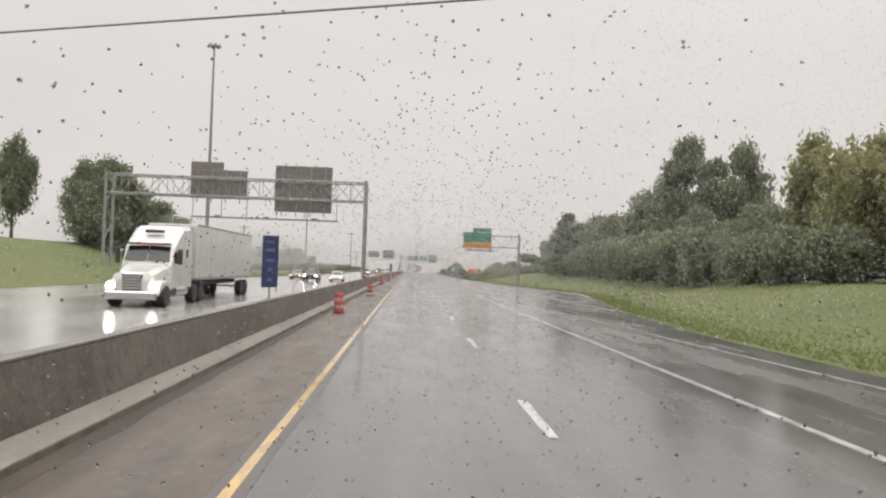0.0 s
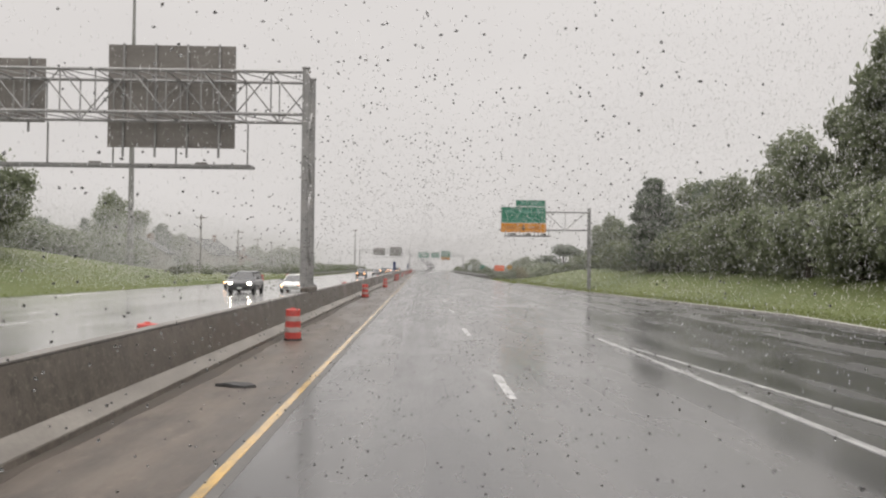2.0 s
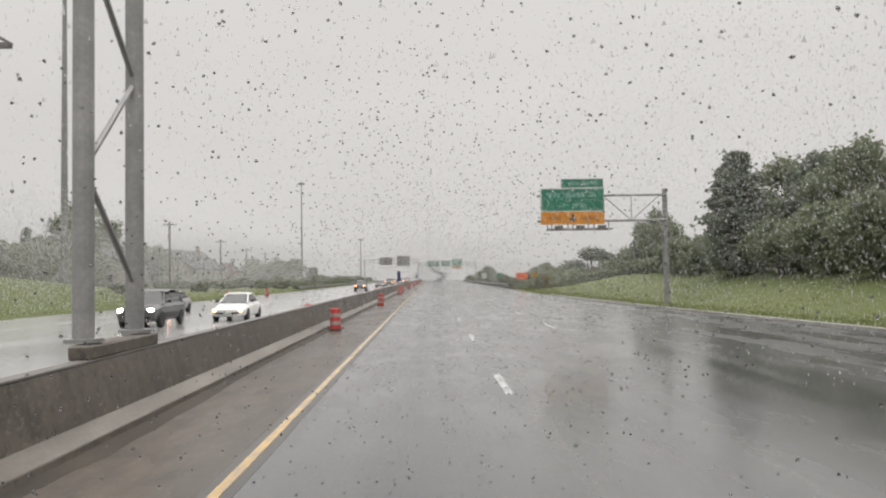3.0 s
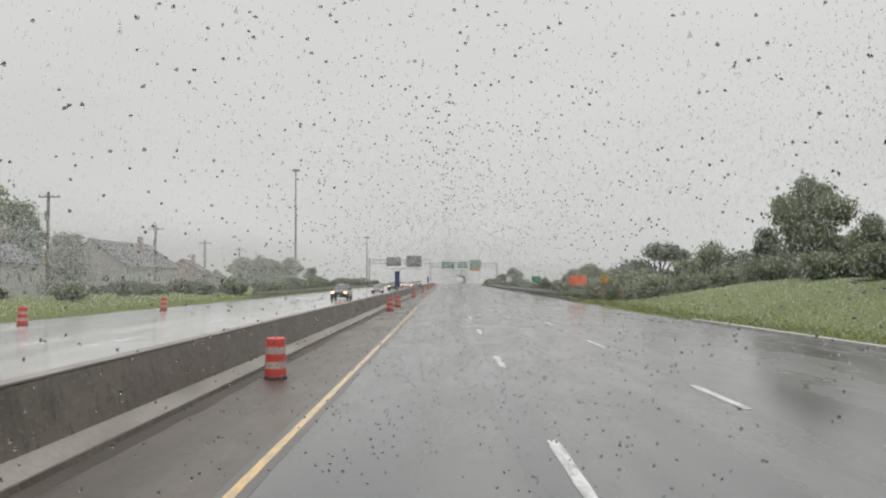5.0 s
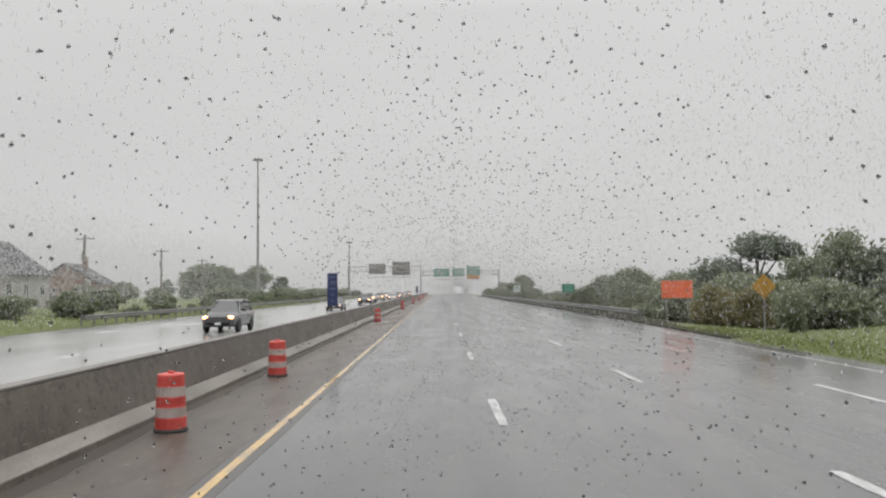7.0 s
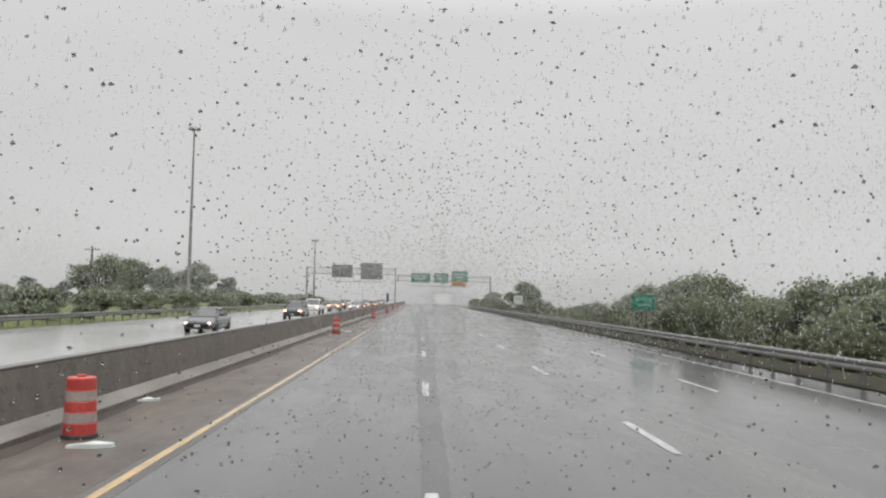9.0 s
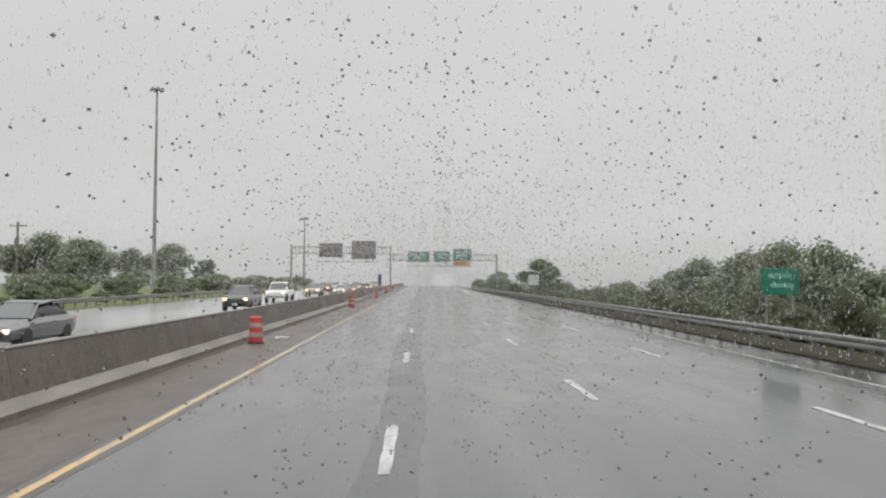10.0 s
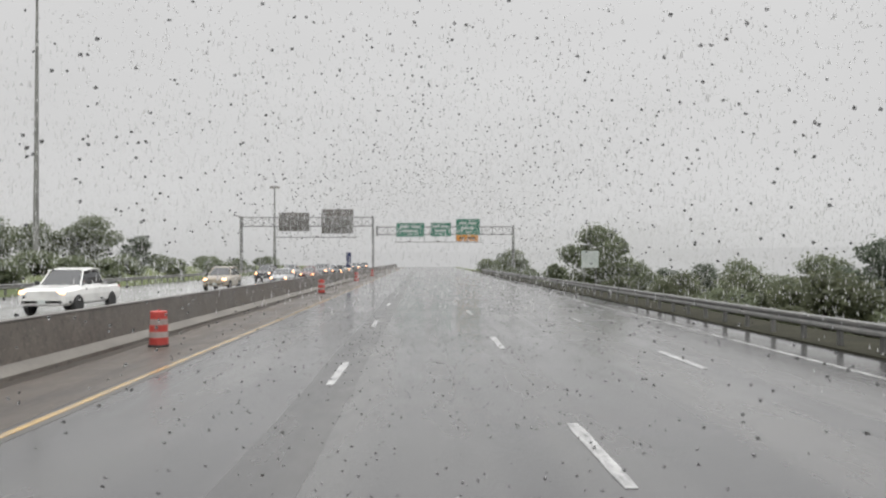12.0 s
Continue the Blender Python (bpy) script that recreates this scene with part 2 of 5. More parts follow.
def grass_material():
    k = Mat("mown_wet_grass", (0.15, 0.19, 0.05), 0.75, 0, 0.3)
    broad, mid, fine = k.noise(0.05, 4), k.noise(0.6, 5), k.noise(14, 4)
    c = k.mix(k.span(broad, 0.35, 0.65, 0, 1), (0.058, 0.078, 0.018), (0.092, 0.108, 0.028))
    c = k.mix(k.span(mid, 0.5, 0.72, 0, 0.55), c, (0.098, 0.094, 0.044))
    k.colour(k.mix(k.span(fine, 0.35, 0.65, 0, 0.6), c, (0.036, 0.050, 0.014)))
    k.bump(fine, 0.8, 0.05)
    return k.m


M_GRASS = grass_material()
M_BLADE = leaf_material("grass_blades", (0.092, 0.114, 0.036), (0.136, 0.156, 0.052), 0.5)


# ======== mesh helpers ========
def finish(name, bm, material, smooth=False):
    me = bpy.data.meshes.new(name)
    bmesh.ops.recalc_face_normals(bm, faces=bm.faces)
    bm.to_mesh(me)
    bm.free()
    for m in material if isinstance(material, (list, tuple)) else (material,):
        me.materials.append(m)
    if smooth:
        for f in me.polygons:
            f.use_smooth = True
    return me


def part(name, bm, material, parent, label="", smooth=False):
    ob = new(name, bm if isinstance(bm, bpy.types.Mesh) else finish(name, bm, material, smooth))
    ob.parent = parent
    if label:
        tagged(ob, label)
    return ob


def thing(name, m, label, category, group="", kind=""):
    ob = new(name)
    ob.empty_display_size = 0.2
    ob.matrix_world = m
    return tagged(ob, label, category, group, kind)


def box(bm, c, s, bevel=0.0, mat=0):
    r = bmesh.ops.create_cube(bm, size=1.0, matrix=Matrix.LocRotScale(c, None, s))
    if bevel:
        es = list({e for v in r["verts"] for e in v.link_edges})
        bmesh.ops.bevel(bm, geom=es, offset=bevel, segments=1, affect="EDGES", profile=0.5)
    return bm


def rod(bm, a, b, r0, r1=None, seg=8):
    a, b = Vector(a), Vector(b)
    r1 = r0 if r1 is None else r1
    q = (b - a).to_track_quat("Z", "Y").to_matrix().to_4x4()
    bmesh.ops.create_cone(bm, cap_ends=True, segments=seg, radius1=r0, radius2=r1, depth=(b - a).length,
                          matrix=Matrix.Translation((a + b) / 2) @ q)
    return bm


def extrude_y(bm, profile, y0, y1):
    """A closed x-z profile drawn along y."""
    a = [bm.verts.new((x, y0, z)) for x, z in profile]
    b = [bm.verts.new((x, y1, z)) for x, z in profile]
    n = len(profile)
    for i in range(n):
        bm.faces.new((a[i], a[(i + 1) % n], b[(i + 1) % n], b[i]))
    bm.faces.new(a[::-1])
    bm.faces.new(b)
    return bm


def loft(bm, rings):
    """Closed rings of equal length, bridged and capped."""
    vs = [[bm.verts.new(p) for p in ring] for ring in rings]
    n = len(vs[0])
    for a, b in zip(vs, vs[1:]):
        for i in range(n):
            bm.faces.new((a[i], a[(i + 1) % n], b[(i + 1) % n], b[i]))
    bm.faces.new(vs[0][::-1])
    bm.faces.new(vs[-1])
    return bm


def lerp_table(table, y):
    return float(np.interp(y, [p[0] for p in table], [p[1] for p in table]))


def smooth(a, b, v):
    t = min(1.0, max(0.0, (v - a) / (b - a)))
    return t * t * (3 - 2 * t)


# ======== the ground, the road and its markings ========
EAST = [(-80, 13.5), (0, 12.8), (25, 13.0), (45, 14.6), (62, 17.5), (78, 19.3), (92, 18.4), (110, 16.8), (130, 15.6), (160, 14.7), (192, 14.8), (214, 15.25), (1000, 15.25)]
WEST = [(-80, -24.5), (90, -24.5), (130, -21.5), (200, -20.2), (1000, -19.8)]
ROAD_END = 620.0


def ground_z(x, y):
    e, w = lerp_table(EAST, y), lerp_table(WEST, y)
    if w < x < e:
        return -0.35
    if x >= e:
        d, late = x - e, smooth(175, 225, y)
        rise = 0.1 * smooth(0, 2, d) + 2.1 * smooth(2, 17, d) + 1.0 * smooth(15, 60, d)
        fall = 0.02 - 3.4 * smooth(1.5, 12, d)
        z = rise * (1 - late) + fall * late
    else:
        d, late = w - x, smooth(120, 190, y)
        rise = 0.05 + 4.2 * smooth(2, 24, d) + 1.5 * smooth(20, 60, d)
        z = rise * (1 - late) + (0.05 + 0.6 * smooth(1, 10, d)) * late
    return z + 0.10 * noise.noise((x * 0.12, y * 0.12, 0.0)) * smooth(0.5, 4, abs(x - (e if x >= e else w)))


def ground():
    xs = [-3500, -1500, -700, -350, -200, -140, -100, -80, -70, -62, -56, -50, -46, -42, -38, -35, -32, -30, -28, -26, -25, -24, -23, -22, -21, -20.5, -20, -19.6]
    xs += [-15, -5, 5, 11] + [12.5 + 0.5 * i for i in range(18)] + [22, 23, 24, 25.5, 27, 29, 31, 33, 36, 39, 43, 47, 52, 60, 70, 85, 110, 150, 250, 500, 1200, 3500]
    ys = [-3500, -900, -300, -120] + list(range(-80, 480, 6)) + [500, 540, 600, 700, 900, 1400, 2400, 4500]
    bm = bmesh.new()
    rows = [[bm.verts.new((x, y, ground_z(x, y) if abs(x) < 300 and y < 2000 else 0.0)) for x in xs] for y in ys]
    for a, b in zip(rows, rows[1:]):
        for i in range(len(xs) - 1):
            bm.faces.new((a[i], a[i + 1], b[i + 1], b[i]))
    ob = new("ground", finish("ground", bm, M_GRASS, True))
    return tagged(ob, "wet mown grass verge rising to the tree belts", "ground", kind="structure")


ground()


def slab(name, x0, x1, y0, y1, top, depth, material, step=6.0):
    """A pavement slab between two lines x0(y) and x1(y)."""
    bm = bmesh.new()
    n = max(1, int((y1 - y0) / step))
    ys = [y0 + (y1 - y0) * i / n for i in range(n + 1)]
    rings = [[(x0(y), y, top), (x1(y), y, top), (x1(y), y, top - depth), (x0(y), y, top - depth)] for y in ys]
    loft(bm, rings)
    return finish(name, bm, material)


road = new("road", slab("road", lambda y: lerp_table(WEST, y), lambda y: lerp_table(EAST, y), -80, ROAD_END, 0.0, 0.5, M_LANE))
tagged(road, "wet grey concrete motorway with a sheen of rain water", "road", kind="structure")
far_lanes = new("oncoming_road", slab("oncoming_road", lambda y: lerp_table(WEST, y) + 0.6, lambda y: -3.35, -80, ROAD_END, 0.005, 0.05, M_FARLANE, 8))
tagged(far_lanes, "wet concrete of the oncoming carriageway, lightened for sky sheen", "road", kind="structure")
shoulder = new("shoulder", slab("shoulder", lambda y: -2.6, lambda y: -0.16, -80, ROAD_END, 0.006, 0.05, M_SHOULDER, 40))
tagged(shoulder, "dark brownish wet shoulder beside the median barrier", "shoulder", kind="structure")


def line(name, x, y0, y1, width, material, label, wobble=0.0, step=4.0):
    bm = bmesh.new()
    n = max(2, int((y1 - y0) / step))
    rings = []
    for i in range(n + 1):
        y = y0 + (y1 - y0) * i / n
        c, h = x(y), width / 2 * (1 + wobble * noise.noise((y * 0.3, 3.1, 0)))
        rings.append([(c - h, y, 0.010), (c + h, y, 0.010), (c + h, y, -0.02), (c - h, y, -0.02)])
    loft(bm, rings)
    ob = new(name, finish(name, bm, material))
    return tagged(ob, label, "road marking", kind="structure")


line("line_border", lambda y: 0.02 + 0.03 * noise.noise((y * 0.4, 5, 0)), -80, ROAD_END, 0.40, speckled("paler_line_border", (0.042, 0.040, 0.037), (0.078, 0.074, 0.068), 0.4, 1.4, 18, bump=0.2, stretch=(1, 0.25, 1), wet=0.1), "paler strip under and beside the yellow line", 0.25, 2.0).location.z = -0.006
line("edge_line", lambda y: 0.025, -80, ROAD_END, 0.125, M_YELLOW, "worn yellow edge line along the median shoulder", 0.12)
line("edge_line", lambda y: 7.68, -80, 67, 0.17, M_WHITE, "solid white line beside the merging ramp", 0.15)
RAMP = [(-80, 15.0), (12, 11.7), (24, 10.95), (33, 10.6), (42, 9.85), (53, 8.8), (64, 7.95)]
line("edge_line", lambda y: lerp_table(RAMP, y), -40, 64, 0.15, M_WHITE, "white ramp line closing in on the main lanes", 0.2, 3.0)
line("edge_line", lambda y: 13.75, 150, ROAD_END, 0.15, M_WHITE, "white edge line beside the guardrail shoulder", 0.2)
line("edge_line", lambda y: -4.9, -80, ROAD_END, 0.15, M_YELLOW, "yellow edge line of the oncoming carriageway", 0.2)
line("edge_line", lambda y: -17.2, -80, ROAD_END, 0.15, M_WHITE, "white edge line of the oncoming carriageway", 0.2)


def dash_mesh(length, width):
    bm = bmesh.new()
    rnd = random.Random(4)
    rings = []
    for i in range(9):
        y = length * i / 8
        h = width / 2 * (1 + rnd.uniform(-0.12, 0.08)) * (0.8 if i in (0, 8) else 1.0)
        rings.append([(-h, y, 0.011), (h, y, 0.011), (h, y, -0.02), (-h, y, -0.02)])
    loft(bm, rings)
    return finish("lane_dash", bm, M_WHITE)


DASH = dash_mesh(3.08, 0.17)


def dashes(x, phase, y0, y1, group):
    y = phase + 12.19 * math.ceil((y0 - phase) / 12.19)
    while y < y1:
        ob = new("lane_dash", DASH)
        ob.location = (x, y, 0)
        tagged(ob, "worn white lane dash on wet concrete", "road marking", group, "structure")
        y += 12.19


dashes(3.66, -5.79, -20, 440, "dashes between the left and middle lane")
dashes(7.28, -0.16, 95, 440, "dashes between the middle and right lane")
dashes(10.95, -4.0, 150, 440, "dashes between the right and outer lane")


def kerb():
    bm = bmesh.new()
    n = 26
    rings = []
    for i in range(n + 1):
        y = 69 + (150 - 69) * i / n
        e = lerp_table(EAST, y)
        rings.append([(e - 0.12, y, -0.2), (e - 0.10, y, 0.12), (e + 0.14, y, 0.13), (e + 0.18, y, -0.2)])
    loft(bm, rings)
    ob = new("kerb", finish("kerb", bm, M_KERB))
    tagged(ob, "pale low concrete kerb between the pavement and grass", "kerb", kind="structure")


kerb()


tar = new("tar_strip", slab("tar_strip", lambda y: 3.70 - 0.42 * smooth(176, 245, y) + 0.14 * noise.noise((y * 0.08, 1, 0)) + 0.07 * noise.noise((y * 0.9, 1, 0)), lambda y: 3.72 + 0.40 * smooth(176, 245, y) + 0.14 * noise.noise((y * 0.08, 1, 0)) + 0.07 * noise.noise((y * 0.9, 5, 0)), 176, ROAD_END, 0.004, 0.03, road_material("dark_joint_asphalt", (0.028, 0.028, 0.029), (0.054, 0.053, 0.052), 0.22, 0.48, 0.2), 0.7))
tagged(tar, "dark resurfaced strip along the joint between two lanes", "road surface", kind="structure")
soil = new("verge_soil", slab("verge_soil", lambda y: lerp_table(EAST, y) + 0.02, lambda y: 17.4 + 0.4 * noise.noise((y * 0.2, 0, 0)), 186, 420, 0.05, 0.4, speckled("dark_wet_soil", (0.028, 0.028, 0.021), (0.052, 0.050, 0.037), 0.9, 0.9, 9, bump=0.8, dist=0.05, spec=0.06), 4))
tagged(soil, "dark wet soil and gravel under the guardrail", "verge", kind="structure")


def median_barrier():
    """Concrete median barrier, cast in ten-metre lengths; its sloped toe is coloured as sky-lit."""
    root = thing("median_barrier", pose(0, 0, 0), "dark wet concrete median barrier, sloped toe painted sky-lit", "barrier", kind="structure")
    upper = [(-2.50, 0.24), (-2.66, 1.00), (-2.69, 1.03), (-2.87, 1.03), (-2.90, 1.00), (-3.06, 0.24)]
    toe = [(-2.24, 0.05), (-2.24, 0.095), (-2.495, 0.25), (-3.065, 0.25), (-3.32, 0.095), (-3.32, 0.05)]
    lip = [(-2.21, 0.0), (-2.225, 0.085), (-3.335, 0.085), (-3.35, 0.0)]
    a = finish("barrier_section", extrude_y(bmesh.new(), upper, 0.006, 9.994), M_BARRIER)
    b = finish("barrier_toe", extrude_y(bmesh.new(), toe, 0.0, 9.997), M_SKYLIT_TOE)
    foot = finish("barrier_foot", extrude_y(bmesh.new(), lip, 0.003, 9.994), M_BARRIER)
    # Added cap, lightened to imitate sky reflected off the barrier top.
    cap = finish("barrier_top_sheen", extrude_y(bmesh.new(), [(-2.655, 1.025), (-2.66, 1.05), (-2.90, 1.05), (-2.905, 1.025)], 0.006, 9.994), speckled("skylit_barrier_top", (0.085, 0.078, 0.070), (0.15, 0.14, 0.128), 0.5, 0.8, 16, bump=0.3))
    for i in range(-4, 62):
        for nm, me in (("barrier_section", a), ("barrier_toe", b), ("barrier_foot", foot), ("barrier_top_sheen", cap)):
            ob = part(nm, me, None, root)
            ob.location = (0, 10.0 * i, 0)
    return root


median_barrier()
# Dark brown strip with a ragged edge along the barrier's foot.
silt = new("gutter_silt", slab("gutter_silt", lambda y: -2.22, lambda y: -1.93 + 0.16 * noise.noise((y * 0.11, 7, 0)) + 0.09 * noise.noise((y * 0.7, 2, 0)), -80, ROAD_END, 0.0085, 0.03, M_FOOT_STRIP, 0.9))
tagged(silt, "dark brown strip along the foot of the barrier", "silt", kind="structure")


# ======== guardrails ========
def guardrail(x, y0, y1, side, label):
    root = thing("guardrail", pose(x, y0, 0), label, "guardrail", kind="structure")
    wave = [(0.0, 0.44), (0.05, 0.48), (0.05, 0.54), (0.0, 0.59), (0.0, 0.61), (0.05, 0.66), (0.05, 0.72), (0.0, 0.76)]
    prof = [(-side * a, z) for a, z in wave] + [(-side * a + 0.006 * side, z) for a, z in reversed(wave)]
    beam = finish("rail_beam", extrude_y(bmesh.new(), prof, 0.0, 3.81), M_RAIL)
    bm = bmesh.new()
    box(bm, (side * 0.20, 0, 0.08), (0.10, 0.15, 1.36), 0.006)
    box(bm, (side * 0.085, 0, 0.60), (0.13, 0.11, 0.30), 0.006)
    post = finish("rail_post", bm, M_RAIL)
    y = 0.0
    while y < y1 - y0:
        part("rail_beam", beam, None, root).location = (0, y, 0)
        part("rail_post", post, None, root).location = (0, y, 0)
        part("rail_post", post, None, root).location = (0, y + 1.905, 0)
        y += 3.81
    return root


guardrail(15.5, 204, 395, 1, "galvanised steel guardrail along the outer shoulder")
guardrail(-20.6, 205, 430, -1, "galvanised steel guardrail along the oncoming carriageway")


# ======== overhead sign gantries ========
def truss(bm, x0, x1, z0, z1, y0, y1, bay):
    """A box truss of four chords with bracing on all sides."""
    for y in (y0, y1):
        for z in (z0, z1):
            rod(bm, (x0, y, z), (x1, y, z), 0.075)
    n = max(1, round((x1 - x0) / bay))
    for i in range(n + 1):
        x = x0 + (x1 - x0) * i / n
        for y in (y0, y1):
            rod(bm, (x, y, z0), (x, y, z1), 0.035, seg=6)
        for z in (z0, z1):
            rod(bm, (x, y0, z), (x, y1, z), 0.035, seg=6)
        if i < n:
            xn = x0 + (x1 - x0) * (i + 1) / n
            for k, y in enumerate((y0, y1)):
                a, b = (z0, z1) if (i + k) % 2 else (z1, z0)
                rod(bm, (x, y, a), (xn, y, b), 0.035, seg=6)
            for z in (z0, z1):
                rod(bm, (x, y0, z), (xn, y1, z), 0.028, seg=6)
    return bm


def tower(root, x, ys, top, base=0.0):
    """Two tubular legs with lattice between them, on a plinth."""
    for y in ys:
        leg = part("leg", rod(bmesh.new(), (x, y, base), (x, y, top), 0.16, 0.15, 14), M_STEEL, root, smooth=False)
        part("cap", rod(bmesh.new(), (x, y, top), (x, y, top + 0.06), 0.19, 0.17, 14), M_STEEL, leg)
        part("base_flange", rod(bmesh.new(), (x, y, base), (x, y, base + 0.06), 0.28, 0.28, 14), M_STEEL, leg)
    z, k = base + 0.8, 0
    while z < top - 1.85:
        a, b = (ys[0], ys[1]) if k % 2 else (ys[1], ys[0])
        part("brace", rod(bmesh.new(), (x, a, z), (x, b, z + 1.8), 0.05, seg=6), M_STEEL, root)
        z, k = z + 1.8, k + 1


def sign_panel(root, name, x0, x1, z0, z1, y, face, back, facing, stiff=True):
    """A sign of extruded planks: sheeting on the face, ribs and Z-bars on the back. facing is -1 against the near traffic."""
    panel = part(name, box(bmesh.new(), ((x0 + x1) / 2, y - facing * 0.016, (z0 + z1) / 2), (x1 - x0, 0.012, z1 - z0), 0.003), face if facing < 0 else back, root)
    n = max(2, round((z1 - z0) / 0.45))
    h = (z1 - z0) / n
    plank = finish("plank", box(bmesh.new(), (0, 0, 0), (x1 - x0, 0.022, h - 0.008), 0.004), face if facing < 0 else back)
    for i in range(n):
        part("plank", plank, None, panel).location = ((x0 + x1) / 2, y + facing * 0.002, z0 + h * (i + 0.5))
    if stiff:
        m = max(2, round((x1 - x0) / 1.4))
        rib = finish("mounting_rib", box(bmesh.new(), (0, 0, 0), (0.09, 0.08, z1 - z0 + 0.5), 0.006), M_STEEL)
        for i in range(m):
            part("mounting_rib", rib, None, panel).location = (x0 + (x1 - x0) * (i + 0.5) / m, y - facing * 0.07, (z0 + z1) / 2 - 0.2)
    return panel


def catwalk(root, x0, x1, y0, y1, z, drops, top, lights=True):
    bm = bmesh.new()
    for y in (y0, y1):
        box(bm, ((x0 + x1) / 2, y, z), (x1 - x0, 0.07, 0.12), 0.008)
    n = int((x1 - x0) / 0.5)
    for i in range(n + 1):
        box(bm, (x0 + (x1 - x0) * i / n, (y0 + y1) / 2, z + 0.02), (0.05, abs(y1 - y0), 0.04))
    walkway = part("catwalk", bm, M_STEEL, root, "narrow steel lighting walkway")
    for x in drops:
        part("hanger", box(bmesh.new(), (x, y0, (z + top) / 2), (0.07, 0.07, top - z), 0.006), M_STEEL, walkway)
    if lights:
        for i in range(3):
            x = x0 + (x1 - x0) * (i + 0.5) / 3
            bm = bmesh.new()
            box(bm, (x, y1, z + 0.16), (0.55, 0.26, 0.18), 0.03)
            part("sign_light", bm, M_SIGNBACK, walkway)
    return walkway


def bars(root, x0, x1, z0, z1, y, material, rows, seed):
    """Illegible lettering as plain bars. rows: (height share from the top, letter height, word spans)."""
    for zc, h, words in rows:
        for a, b in words:
            bm = box(bmesh.new(), (x0 + (x1 - x0) * (a + b) / 2, y, z0 + (z1 - z0) * zc), ((x1 - x0) * (b - a), 0.012, h), 0.003)
            part("legend_bar", bm, material, root)


def first_gantry():
    g = thing("sign_gantry", pose(0, 0, 0), "galvanised truss gantry over the oncoming lanes, seen from behind its signs", "sign gantry")
    part("truss", truss(bmesh.new(), -28.6, -2.95, 8.75, 10.6, 76.85, 78.95, 1.55), M_STEEL, g)
    tower(g, -2.95, (76.85, 78.95), 10.75, 1.28)
    tower(g, -28.6, (76.85, 78.95), 10.75, 1.4)
    part("plinth", box(bmesh.new(), (-2.84, 77.9, 1.15), (0.34, 2.9, 0.22), 0.03), M_BARRIER, g, "dark concrete plinth on the barrier")
    sign_panel(g, "sign_panel", -12.35, -6.53, 7.55, 12.3, 79.2, M_GREEN, M_SIGNBACK, 1)
    sign_panel(g, "sign_panel", -20.95, -15.2, 8.65, 11.6, 79.2, M_GREEN, M_SIGNBACK, 1)
    sign_panel(g, "exit_tab", -20.95, -17.65, 11.61, 12.4, 79.2, M_GREEN, M_SIGNBACK, 1, False)
    catwalk(g, -20.9, -5.85, 79.5, 80.4, 6.8, (-20.7, -17.8, -15.2, -12.2, -9.3, -6.0), 8.75)
    return g


first_gantry()


